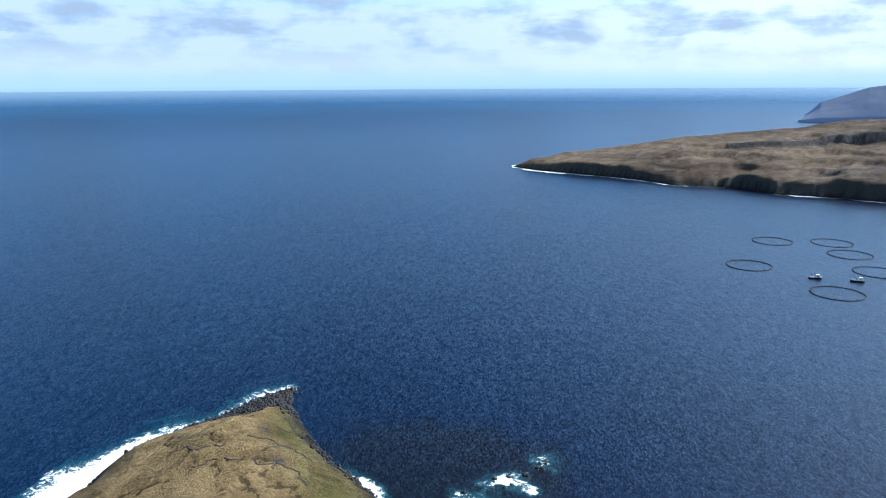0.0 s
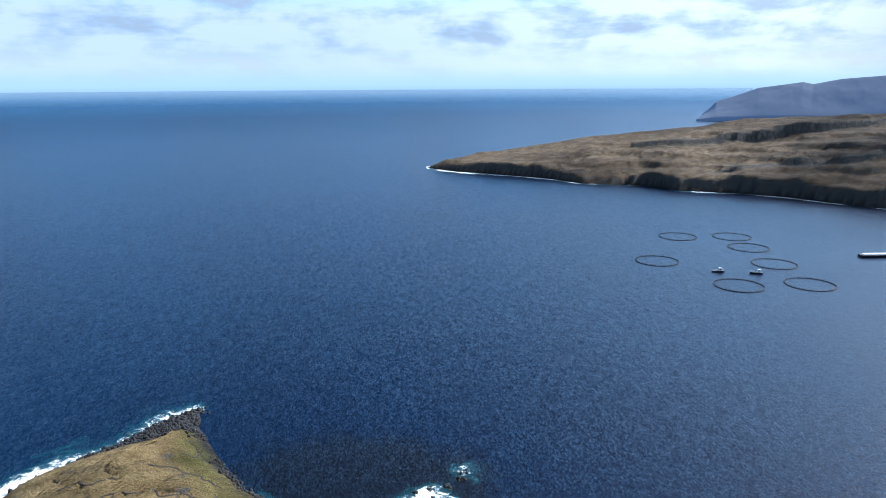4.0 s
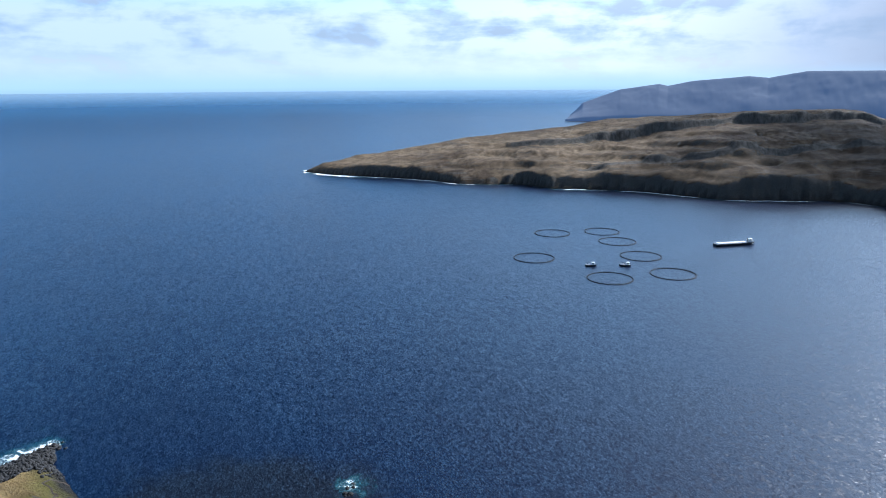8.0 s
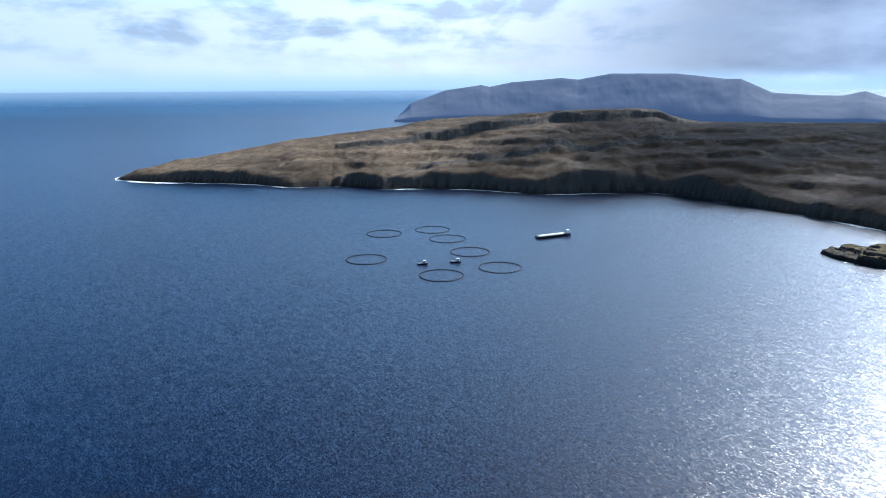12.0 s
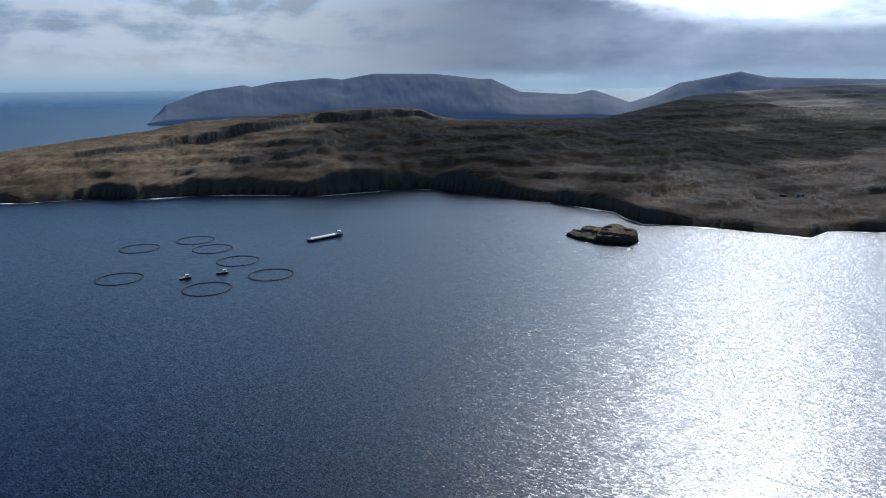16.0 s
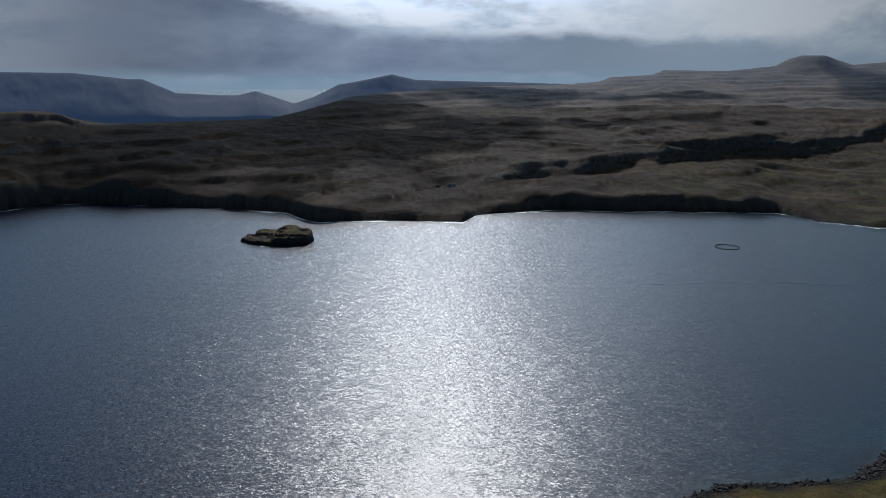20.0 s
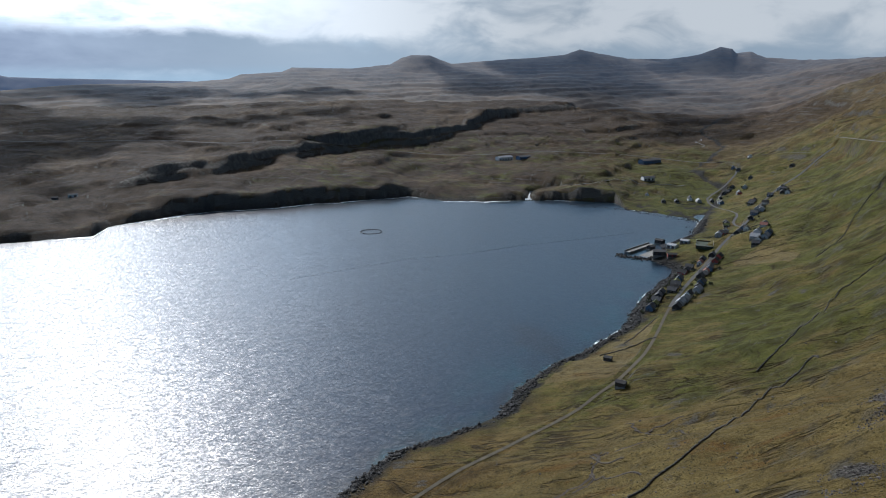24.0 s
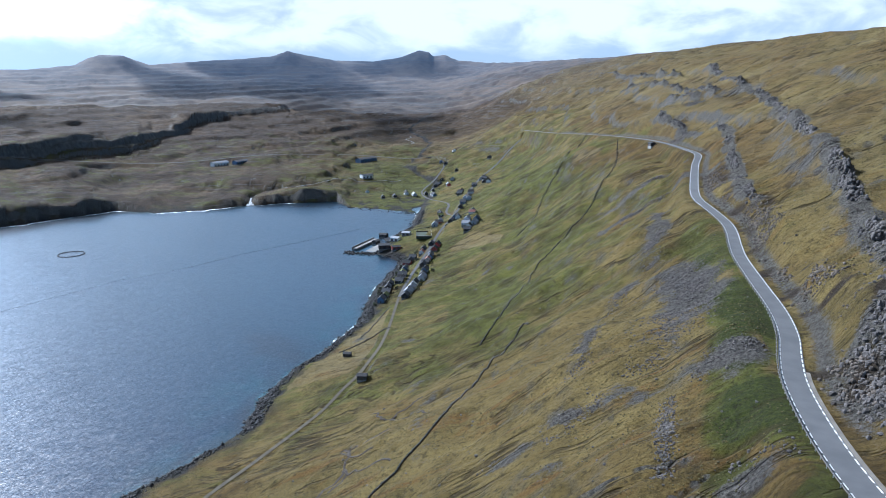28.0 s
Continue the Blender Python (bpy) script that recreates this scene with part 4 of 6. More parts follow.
def build_foam():
    """Surf along every shore, heavier on the open coasts."""
    az = np.concatenate([np.arange(-44, 6, 0.2), np.arange(6, 100, 0.1), np.arange(100, 132, 0.1)])
    r = np.concatenate([np.arange(230, 420, 1.4), np.geomspace(420, 1620, 420)])
    gx, gy = polar_grid(az, r)
    z, d = land(gx, gy)
    a = np.broadcast_to(az[None, :], z.shape)
    near = r[:, None] < 800
    off = np.where(near, -z / 0.4, -z / 0.5)
    width = np.where(near, np.interp(a, [-30, -19, -16.5, -14, 90, 97, 104, 110, 118, 124, 127, 131], [13, 15, 12, 8, 9, 9, 8, 6, 4, 2.5, 1.5, 1]),
                     np.interp(a, [7, 11, 14, 20, 26, 45, 48, 55, 68, 72, 82, 90, 108, 116, 118, 124], [22, 13, 5, 9, 7, 6, 2, 6, 8, 11, 12, 7, 3, 5, 2, 1]))
    strong = fbm(gx, gy, 55, 3) * 1.3 + np.where(near, np.where(a > 90, -0.52, np.where(a < -17, 0.26, -0.3)), 0.26)
    lee = near & (a < 90) & (from_line(gx, gy, NEAR[4:13]) > from_line(gx, gy, NEAR[13:19]) - 2)
    strong = strong - lee * (1.0 - 1.3 * np.exp(-(((gx + 46) / 14) ** 2) - ((gy - 262) / 14) ** 2))
    foam = np.clip(1 - np.abs(off - 1) / (width * 1.1), 0, 0.8) + strong * 0.9
    foam = np.where((off > width * 2) | (~near & (a < 6.4)), -1, foam)
    for cx, cy, rad in REEF:
        c = np.hypot(gx - cx, gy - cy) / rad
        foam = np.maximum(foam, 0.75 - 0.55 * c + fbm(gx, gy, 9, 3) * 1.0)
    keep = (foam > -0.5) & (z < 1.0) & (off < np.minimum(width * 2, 22)) & (near | (a > 6.4))
    for cx, cy, rad in REEF:
        keep |= np.hypot(gx - cx, gy - cy) < rad * 1.7
    level = np.maximum(0.14, 0.14 + 0 * z)
    ob, used = sheet("sea_foam", gx, gy, level, keep, FOAM)
    attribute(ob, "foam", foam.ravel()[used])
    tagged(ob, "white surf breaking along the rocky shore", "surf", kind="stuff")
    # surf round the islet
    cx, cy = ISLET
    ga, gr = np.meshgrid(np.radians(np.arange(0, 361, 3.0)), np.linspace(0.8, 1.5, 22))
    ix, iy = cx + np.cos(ga) * gr * 35, cy + np.sin(ga) * gr * 46
    ob, used = sheet("sea_foam", ix, iy, 0.16 + 0 * ix, np.ones(ix.shape, bool), FOAM)
    attribute(ob, "foam", (0.5 - np.abs(gr - 1.0) * 4.0 + fbm(ix, iy, 20, 3) * 1.2).ravel()[used])
    tagged(ob, "white surf round the rocky islet", "surf", kind="stuff")


REEF = table("39 283 8, 20 268 9, 10 263 8, -2 256 9, 30 258 4")
ISLET = (760.0, 342.0)


def build_islet():
    cx, cy = ISLET
    ga, gr = np.meshgrid(np.radians(np.arange(0, 361, 2.0)), np.linspace(0.0, 1.12, 46))
    x, y = cx + np.cos(ga) * gr * 32, cy + np.sin(ga) * gr * 44
    edge = 1 + fbm(x, y, 22, 3) * 0.35
    k = gr / edge
    # a high grassy block to the south, a lower slab to the north, ledges between
    tall = 5.0 + 5.5 * STEP(6, -6, y - cy + fbm(x, y, 20, 2) * 14) + 0.05 * (x - cx)
    z = tall * STEP(1.0, 0.86, k) + fbm(x, y, 12, 4) * 3.5 * STEP(1.05, 0.8, k) - 2.5 * STEP(0.88, 1.0, k)
    z = np.where(z > 1, z + terraces(z, fbm(x, y, 16, 3) * 0.8, 4.0, 4) * 0.9, z)
    ob, used = sheet("islet", x, y, z, np.ones(x.shape, bool), GROUND)
    zz = z.ravel()[used]
    flat = x.ravel()[used], y.ravel()[used]
    attribute(ob, "green", 0.3 * (zz > 5))
    for name in ("scree", "dirt", "pale", "crag", "verge", "dry", "face", "gully", "sunlit_heath"):
        attribute(ob, name, 0 * zz)
    attribute(ob, "moor", 0.35 + 0 * zz)
    attribute(ob, "rock", np.clip(1.75 - (zz - fbm(*flat, 9, 3) * 4) / 3.6, 0, 1))
    tagged(ob, "dark rocky islet with a grassy top in the bay", "islet", kind="structure")


build_foam()
build_islet()


# ---- things ----
def part(name, bm, mat, parent=None, label="", smooth=False):
    me = bpy.data.meshes.new(name)
    bm.normal_update()
    bm.to_mesh(me)
    bm.free()
    me.materials.append(mat)
    if smooth:
        me.polygons.foreach_set("use_smooth", np.ones(len(me.polygons), bool))
    ob = new(name, me)
    ob.parent = parent
    if label:
        tagged(ob, label)
    return ob


def tube(points, radius, sides=8, closed=False, bm=None):
    """A round bar along points."""
    bm = bm or bmesh.new()
    points = [Vector(p) for p in points]
    n, rings = len(points), []
    for i, p in enumerate(points):
        a = points[i - 1] if closed or i else p
        b = points[(i + 1) % n] if closed or i < n - 1 else p
        ahead = (b - a).normalized()
        side = ahead.cross(Vector((0, 0, 1)))
        side = side.normalized() if side.length > 1e-4 else Vector((1, 0, 0))
        over = side.cross(ahead)
        rings.append([bm.verts.new(p + radius * (math.cos(k * math.tau / sides) * side + math.sin(k * math.tau / sides) * over)) for k in range(sides)])
    for i in range(n if closed else n - 1):
        a, b = rings[i], rings[(i + 1) % n]
        for k in range(sides):
            bm.faces.new((a[k], a[(k + 1) % sides], b[(k + 1) % sides], b[k]))
    if not closed:
        bm.faces.new(rings[0][::-1])
        bm.faces.new(rings[-1])
    return bm


def box(x0, y0, z0, x1, y1, z1, bm=None, bevel=0.0):
    bm = bm or bmesh.new()
    v = [bm.verts.new(c) for c in ((x0, y0, z0), (x1, y0, z0), (x1, y1, z0), (x0, y1, z0), (x0, y0, z1), (x1, y0, z1), (x1, y1, z1), (x0, y1, z1))]
    for f in ((3, 2, 1, 0), (4, 5, 6, 7), (0, 1, 5, 4), (1, 2, 6, 5), (2, 3, 7, 6), (3, 0, 4, 7)):
        bm.faces.new([v[i] for i in f])
    if bevel:
        bmesh.ops.bevel(bm, geom=bm.edges[:], offset=bevel, segments=1, affect="EDGES")
    return bm


def prism(outline, y0, y1, bm=None):
    """An outline in x, z drawn out along y."""
    bm = bm or bmesh.new()
    a, b = [bm.verts.new((x, y0, z)) for x, z in outline], [bm.verts.new((x, y1, z)) for x, z in outline]
    n = len(outline)
    bm.faces.new(a)
    bm.faces.new(b[::-1])
    for i in range(n):
        bm.faces.new((a[i], b[i], b[(i + 1) % n], a[(i + 1) % n]))
    bmesh.ops.recalc_face_normals(bm, faces=bm.faces[:])
    return bm


def circle(radius, z, count):
    return [(radius * math.cos(k * math.tau / count), radius * math.sin(k * math.tau / count), z) for k in range(count)]


PIPE = plain("black_pipe", (0.012, 0.013, 0.015), 0.8)
BUOY_PAINT = plain("pale_buoy", (0.36, 0.34, 0.28), 0.6)
HULL_DARK = plain("dark_hull_paint", (0.018, 0.022, 0.032), 0.45)
WHITE_PAINT = plain("white_paint", (0.78, 0.78, 0.76), 0.5, vary=0.08)
DECK = plain("grey_deck", (0.22, 0.23, 0.24), 0.8)
GLASS_DARK = plain("dark_window", (0.02, 0.025, 0.03), 0.12, vary=0.05)
STEEL = plain("galvanised_steel", (0.38, 0.39, 0.40), 0.45, 0.7)


# ---- fish farm ----
def net_pen(radius):
    pen = new("net_pen")
    part("outer_collar", tube(circle(radius, 0.2, 96), 0.24, 8, True), PIPE, pen, smooth=True)
    part("inner_collar", tube(circle(radius - 0.8, 0.2, 96), 0.22, 8, True), PIPE, pen, smooth=True)
    part("handrail", tube(circle(radius - 0.7, 1.1, 96), 0.06, 6, True), PIPE, pen, smooth=True)
    post = None
    for k in range(24):
        a = k * math.tau / 24
        if post is None:
            post = part("stanchion", tube([(0, 0, -0.1), (0, 0, 1.4)], 0.1, 6), PIPE, pen)
            made = post
        else:
            made = new("stanchion", post.data)
            made.parent = pen
        made.location = ((radius - 1.0) * math.cos(a), (radius - 1.0) * math.sin(a), 0)
    for k in range(2):
        a = k * 2.1 + 0.3
        float_ = part("mooring_float", tube([(0, 0, -0.2), (0, 0, 0.2), (0, 0, 0.5)], 0.35, 8), BUOY_PAINT, pen) if k == 0 else new("mooring_float", float_.data)
        float_.parent = pen
        float_.location = ((radius + 1.6) * math.cos(a), (radius + 1.6) * math.sin(a), 0)
    return tagged(pen, "round floating fish pen with black plastic collars on the sea", "fish pen", "fish pens off the headland")


pen = net_pen(22.0)
pen.location = (319, 639, 0)
for x, y, turn in table("398 743 20, 461 729 45, 447 674 70, 430 604 100, 350 541 130, 416 532 200"):
    copy_thing(pen, pose(x, y, 0, 0, 0, turn))
small_pen = net_pen(13.2)
small_pen.location = (814, -177, 0)
tagged(small_pen, "small empty fish pen ring of black plastic pipe in the bay")


def hull(length, beam, deck, sheer=0.25, draught=0.8):
    """A boat hull, bow towards +x, with raked stem and flared sides."""
    bm = bmesh.new()
    stations = []
    for k in np.linspace(-0.5, 0.5, 13):
        full = math.sqrt(max(0.0, 1 - max(0.0, (k - 0.12) / 0.38) ** 2.2)) * (0.9 + 0.1 * min(1, (k + 0.5) * 6))
        top = deck + sheer * deck * max(0, k) ** 2 * 6
        w = beam / 2 * max(full, 0.02)
        stations.append([bm.verts.new(c) for c in ((k * length + 0.03 * length * max(0, k) * 2, -w, top), (k * length, -w * 0.93, deck * 0.35), (k * length - 0.02 * length * max(0, k), -w * 0.72, -draught),
                                                   (k * length - 0.02 * length * max(0, k), w * 0.72, -draught), (k * length, w * 0.93, deck * 0.35), (k * length + 0.03 * length * max(0, k) * 2, w, top))])
    for a, b in zip(stations, stations[1:]):
        for i in range(6):
            bm.faces.new((a[i], a[(i + 1) % 6], b[(i + 1) % 6], b[i]))
    bm.faces.new(stations[0][::-1])
    bm.faces.new(stations[-1])
    bmesh.ops.recalc_face_normals(bm, faces=bm.faces[:])
    return bm


def work_boat(wheelhouse_x, crane_x):
    boat = new("work_boat")
    part("hull", hull(11.5, 4.4, 1.35), HULL_DARK, boat, "dark blue painted hull")
    part("deck", box(-5.2, -1.9, 1.36, 3.6, 1.9, 1.42), DECK, boat)
    part("bulwark", tube([(-5.6, -2.05, 1.75), (3.5, -2.05, 1.85), (5.3, -0.3, 2.0), (5.3, 0.3, 2.0), (3.5, 2.05, 1.85), (-5.6, 2.05, 1.75)], 0.09, 6), WHITE_PAINT, boat)
    house = part("wheelhouse", prism([(-1.5, 1.4), (1.5, 1.4), (1.2, 3.9), (-1.4, 3.9)], -1.4, 1.4), WHITE_PAINT, boat, "white wheelhouse")
    house.location.x = wheelhouse_x
    for y in (-1.43, 1.43):
        part("window", box(-1.1, y - 0.02, 2.8, 1.0, y + 0.02, 3.5), GLASS_DARK, house)
    part("roof", box(-1.7, -1.6, 3.9, 1.5, 1.6, 4.05), WHITE_PAINT, house)
    part("mast", tube([(wheelhouse_x - 0.5, 0, 4.0), (wheelhouse_x - 0.5, 0, 6.4)], 0.08, 6), STEEL, boat)
    crane = part("deck_crane", tube([(crane_x, 0.8, 1.4), (crane_x, 0.8, 3.2), (crane_x + 1.6, 0.6, 4.4), (crane_x + 2.8, 0.3, 3.6)], 0.16, 6), HULL_DARK, boat)
    part("fender_tyre", tube([(0.4 * math.cos(a), -2.25, 1.0 + 0.4 * math.sin(a)) for a in np.linspace(0, math.tau, 13)[:-1]], 0.13, 6, True), PIPE, boat)
    return tagged(boat, "small dark-hulled work boat with a white wheelhouse among the fish pens", "boat", "work boats")


boat = work_boat(2.0, -3.6)
boat.matrix_world = pose(358, 588, 0, 0, 0, -20)
boat = work_boat(-2.6, 0.8)
boat.matrix_world = pose(390.5, 575.4, 0, 0, 0, 160)


def feed_barge():
    ship = new("feed_ship")
    part("hull", hull(50, 8.6, 3.6, 0.12, 1.5), HULL_DARK, ship, "long dark steel hull")
    part("deck", box(-24, -3.9, 3.62, 19, 3.9, 3.7), DECK, ship)
    for k in range(8):
        x = -20 + k * 4.6
        part("hatch_cover", box(x - 1.9, -2.9, 3.7, x + 1.9, 2.9, 5.0, bevel=0.15), WHITE_PAINT, ship, "white hatch cover")
    house = part("deckhouse", box(17.0, -3.2, 3.7, 22.2, 3.2, 7.4, bevel=0.12), WHITE_PAINT, ship, "white deckhouse near the end of the hull")
    part("bridge", prism([(18.0, 7.4), (21.6, 7.4), (21.9, 9.4), (18.2, 9.4)], -2.4, 2.4), WHITE_PAINT, house)
    for y in (-2.43, 2.43):
        part("window", box(18.5, y - 0.02, 8.2, 21.4, y + 0.02, 9.0), GLASS_DARK, house)
    part("mast", tube([(19.5, 0, 9.4), (19.5, 0, 13.0)], 0.12, 6), STEEL, ship)
    part("funnel", tube([(17.6, 1.8, 7.4), (17.5, 1.8, 9.6)], 0.5, 10), HULL_DARK, ship)
    for y in (-4.1, 4.1):
        part("handrail", tube([(-24, y * 0.95, 4.6), (15, y * 0.97, 4.6)], 0.06, 5), STEEL, ship)
    part("bow_mast", tube([(-23, 0, 3.7), (-23, 0, 7.2)], 0.1, 6), STEEL, ship)
    return tagged(ship, "long dark feed ship with white hatch covers anchored off the headland", "ship")


ship = feed_barge()
ship.matrix_world = pose(562, 610, 0, 0, 0, -8) @ Matrix.Diagonal((1, 1, 0.72, 1))


def mooring_buoy():
    b = new("mooring_buoy")
    bm = bmesh.new()
    bmesh.ops.create_uvsphere(bm, u_segments=10, v_segments=6, radius=0.5, matrix=Matrix.Translation((0, 0, 0.1)))
    part("float", bm, BUOY_PAINT, b, smooth=True)
    part("eye", tube([(0, 0, 0.55), (0, 0, 0.8)], 0.08, 6), STEEL, b)
    return tagged(b, "pale round mooring buoy on the water", "buoy", "mooring buoys")


buoy = mooring_buoy()
buoy.location = (315, 514, 0)
for x, y in table("410 485, 444 497, 700 -120, 660 -40"):
    copy_thing(buoy, pose(x, y, 0))


def float_line(points, count):
    """A rope of small dark floats across the bay."""
    line = new("float_line")
    part("rope", tube([(x, y, 0.05) for x, y in points], 0.08, 5), PIPE, line)
    pts = np.array(points)
    lengths = np.r_[0, np.cumsum(np.hypot(*np.diff(pts, axis=0).T))]
    first = None
    for s in np.linspace(0, lengths[-1], count):
        x, y = np.interp(s, lengths, pts[:, 0]), np.interp(s, lengths, pts[:, 1])
        if first is None:
            bm = bmesh.new()
            bmesh.ops.create_uvsphere(bm, u_segments=8, v_segments=5, radius=0.3)
            first = made = part("float", bm, PIPE, line, smooth=True)
        else:
            made = new("float", first.data)
            made.parent = line
        made.location = (x, y, 0.1)
    return tagged(line, "long rope of dark floats lying across the bay", "float line")


float_line([(640, -60), (673, -181), (672, -244), (686, -311), (692, -400), (700, -470)], 46)


# ---- roads, walls ----
def heights(x, y):
    return land(np.asarray(x, float), np.asarray(y, float))[0]


def spaced(line, gap):
    """Points at even steps along a plan line, with its headings."""
    line = np.asarray(line, float)
    s = np.r_[0, np.cumsum(np.hypot(*np.diff(line[:, :2], axis=0).T))]
    k = np.linspace(0, s[-1], max(2, int(s[-1] / gap) + 1))
    p = np.stack([np.interp(k, s, line[:, i]) for i in range(line.shape[1])], 1)
    h = np.gradient(p[:, :2], axis=0)
    return p, h / np.linalg.norm(h, axis=1)[:, None]


def ribbon(name, p, h, left, right, z, mat, thick=0.35):
    """A strip of road with crisp edges: left and right are offsets from its line."""
    side = np.stack([-h[:, 1], h[:, 0]], 1)
    a, b = p[:, :2] + side * left, p[:, :2] + side * right
    n = len(p)
    co = np.vstack([np.c_[a, z], np.c_[b, z], np.c_[a + side * 0.2, z - thick], np.c_[b - side * 0.2, z - thick]])
    i = np.arange(n - 1)
    faces = np.vstack([np.c_[i + n, i + n + 1, i + 1, i], np.c_[i, i + 1, i + 2 * n + 1, i + 2 * n], np.c_[i + 3 * n, i + 3 * n + 1, i + n + 1, i + n]])
    me = bpy.data.meshes.new(name)
    me.from_pydata(co.tolist(), [], faces.tolist())
    me.materials.append(mat)
    return new(name, me)


def asphalt_material():
    m, t, p = material("worn_asphalt", 0.85)
    at = node(t, "ShaderNodeNewGeometry").outputs["Position"]
    big, fine = noise_at(t, at, 0.15, 4), noise_at(t, at, 6.0, 4, 0.7)
    col = blend(t, span(t, big, 0.3, 0.7), (0.055, 0.057, 0.061), (0.080, 0.082, 0.087))
    t.links.new(blend(t, span(t, fine, 0.35, 0.65, 0.0, 0.25), col, (0.07, 0.07, 0.075)), p.inputs["Base Color"])
    return m


ASPHALT = asphalt_material()
LANE_ASPHALT = plain("dark_lane_asphalt", (0.046, 0.045, 0.045), 0.9, vary=0.25, size=3)
GRAVEL = plain("pale_gravel", (0.125, 0.112, 0.095), 0.95, vary=0.3, size=3)
TRACK_DIRT = plain("worn_track", (0.055, 0.045, 0.027), 0.95, vary=0.35, size=3)
LINE_PAINT = plain("road_line_paint", (0.55, 0.55, 0.54), 0.7, vary=0.12)
WALL_STONE = plain("lichen_stone", (0.06, 0.055, 0.05), 0.95, vary=0.5, size=1.2)


def build_roads():
    p, h = spaced(ROAD, 2.0)
    z = p[:, 2] + 0.14
    road = tagged(ribbon("road", p, h, 2.5, -2.5, z, ASPHALT), "grey single-lane asphalt hill road with white edge dashes", "road", kind="structure")
    fine, fh = spaced(ROAD, 1.5)
    side = np.stack([-fh[:, 1], fh[:, 0]], 1)
    for k in range(2, 330, 2):
        for off in (2.2, -2.2):
            a = fine[k:k + 2].copy()
            a[:, :2] += side[k:k + 2] * off
            a[1] += (a[1] - a[0]) * 0.4
            bm = bmesh.new()
            across = side[k] * 0.13
            v = [bm.verts.new((*(q[:2] + w * across), q[2] + 0.165)) for q, w in ((a[0], 1), (a[1], 1), (a[1], -1), (a[0], -1))]
            bm.faces.new(v[::-1])
            part("edge_dash", bm, LINE_PAINT, road)
    # gravel shoulder on the uphill side
    q, qh = spaced(ROAD[:14], 2.0)
    tagged(ribbon("gravel_shoulder", q, qh, -2.55, -3.3, q[:, 2] + 0.1, GRAVEL), "pale gravel shoulder along the uphill edge of the road", "road shoulder", kind="structure")
    rail = new("guard_rail")
    rp, rh = spaced(ROAD[2:34], 3.0)
    rside = np.stack([-rh[:, 1], rh[:, 0]], 1)
    edge = rp[:, :2] + rside * 2.95
    post = None
    for (x, y), level in zip(edge, rp[:, 2]):
        if post is None:
            post = made = part("post", box(-0.07, -0.07, -0.6, 0.07, 0.07, 0.75), STEEL, rail)
        else:
            made = new("post", post.data)
            made.parent = rail
        made.location = (x, y, level)
    part("beam", tube([(x, y, level + 0.6) for (x, y), level in zip(edge, rp[:, 2])], 0.13, 6), WALL_STONE, rail, "dark steel guard beam")
    tagged(rail, "low dark guard rail on posts along the downhill road edge", "guard rail")
    p, h = spaced(LANE, 2.5)
    town = p[:, 1] < -318
    for name, mask, mat, wide, label in (("village_road", town, LANE_ASPHALT, 1.4, "narrow asphalt road through the shore village"), ("coast_track", ~town, TRACK_DIRT, 0.9, "worn dirt track through the shore fields")):
        tagged(ribbon(name, p[mask], h[mask], wide, -wide, p[mask, 2] + 0.13, mat), label, "road", kind="structure")
    p, h = spaced(SIDE_LANE, 3)
    tagged(ribbon("valley_lane", p, h, 1.4, -1.4, p[:, 2] + 0.15, LANE_ASPHALT), "narrow asphalt lane into the valley", "road", kind="structure")
    p, h = spaced(FAR_ROAD, 5)
    tagged(ribbon("far_road", p, h, 2.2, -2.2, p[:, 2] + 0.3, LANE_ASPHALT, 1.5), "grey road crossing the far moor", "road", kind="structure")


def stone_wall(text, high, label):
    """A field wall of rough stones: a run of uneven blocks."""
    p, h = spaced(rounded(table(text), 3), 1.0)
    z = heights(p[:, 0], p[:, 1])
    rnd = np.random.RandomState(int(abs(p[0, 0])))
    wall = new("field_wall")
    chunk = 20
    for start in range(0, len(p) - 1, chunk):
        bm = bmesh.new()
        for k in range(start, min(start + chunk, len(p) - 1)):
            u, side = h[k], np.array([-h[k][1], h[k][0]])
            c, hh, w = p[k, :2] + side * rnd.uniform(-0.08, 0.08), high * 0.55 * rnd.uniform(0.8, 1.15), rnd.uniform(0.22, 0.32)
            low = [bm.verts.new((*(c + u * a * 0.56 + side * b * w), z[k] - 0.6)) for a, b in ((-1, -1), (1, -1), (1, 1), (-1, 1))]
            top = [bm.verts.new((*(c + u * a * rnd.uniform(0.5, 0.56) + side * b * w * 0.7), z[k] + hh * rnd.uniform(0.85, 1.1))) for a, b in ((-1, -1), (1, -1), (1, 1), (-1, 1))]
            bm.faces.new(top)
            for i in range(4):
                bm.faces.new((low[i], low[(i + 1) % 4], top[(i + 1) % 4], top[i]))
        part("wall_length", bm, WALL_STONE, wall)
    tagged(wall, label, "field wall", "dry-stone field walls")


def build_gullies():
    """Bare peat runnels, branching down the slope."""
    peat = plain("bare_peat", (0.03, 0.021, 0.014), 0.95, vary=0.4, size=1)
    rnd = np.random.RandomState(5)
    for line in PEAT:
        p, h = spaced(rounded(line, 4), 0.8)
        side = np.stack([-h[:, 1], h[:, 0]], 1)
        p = p + side * (fbm(p[:, 0], p[:, 1], 5, 3) * 4)[:, None]
        p, h = spaced(p, 0.8)
        wide = 0.42 * (0.7 + 0.6 * rnd.rand(len(p)))[:, None]
        tagged(ribbon("peat_runnel", p, h, wide, -wide, heights(p[:, 0], p[:, 1]) + 0.16, peat, 0.3), "narrow dark runnel of bare peat in the grass", "peat runnel", kind="structure")


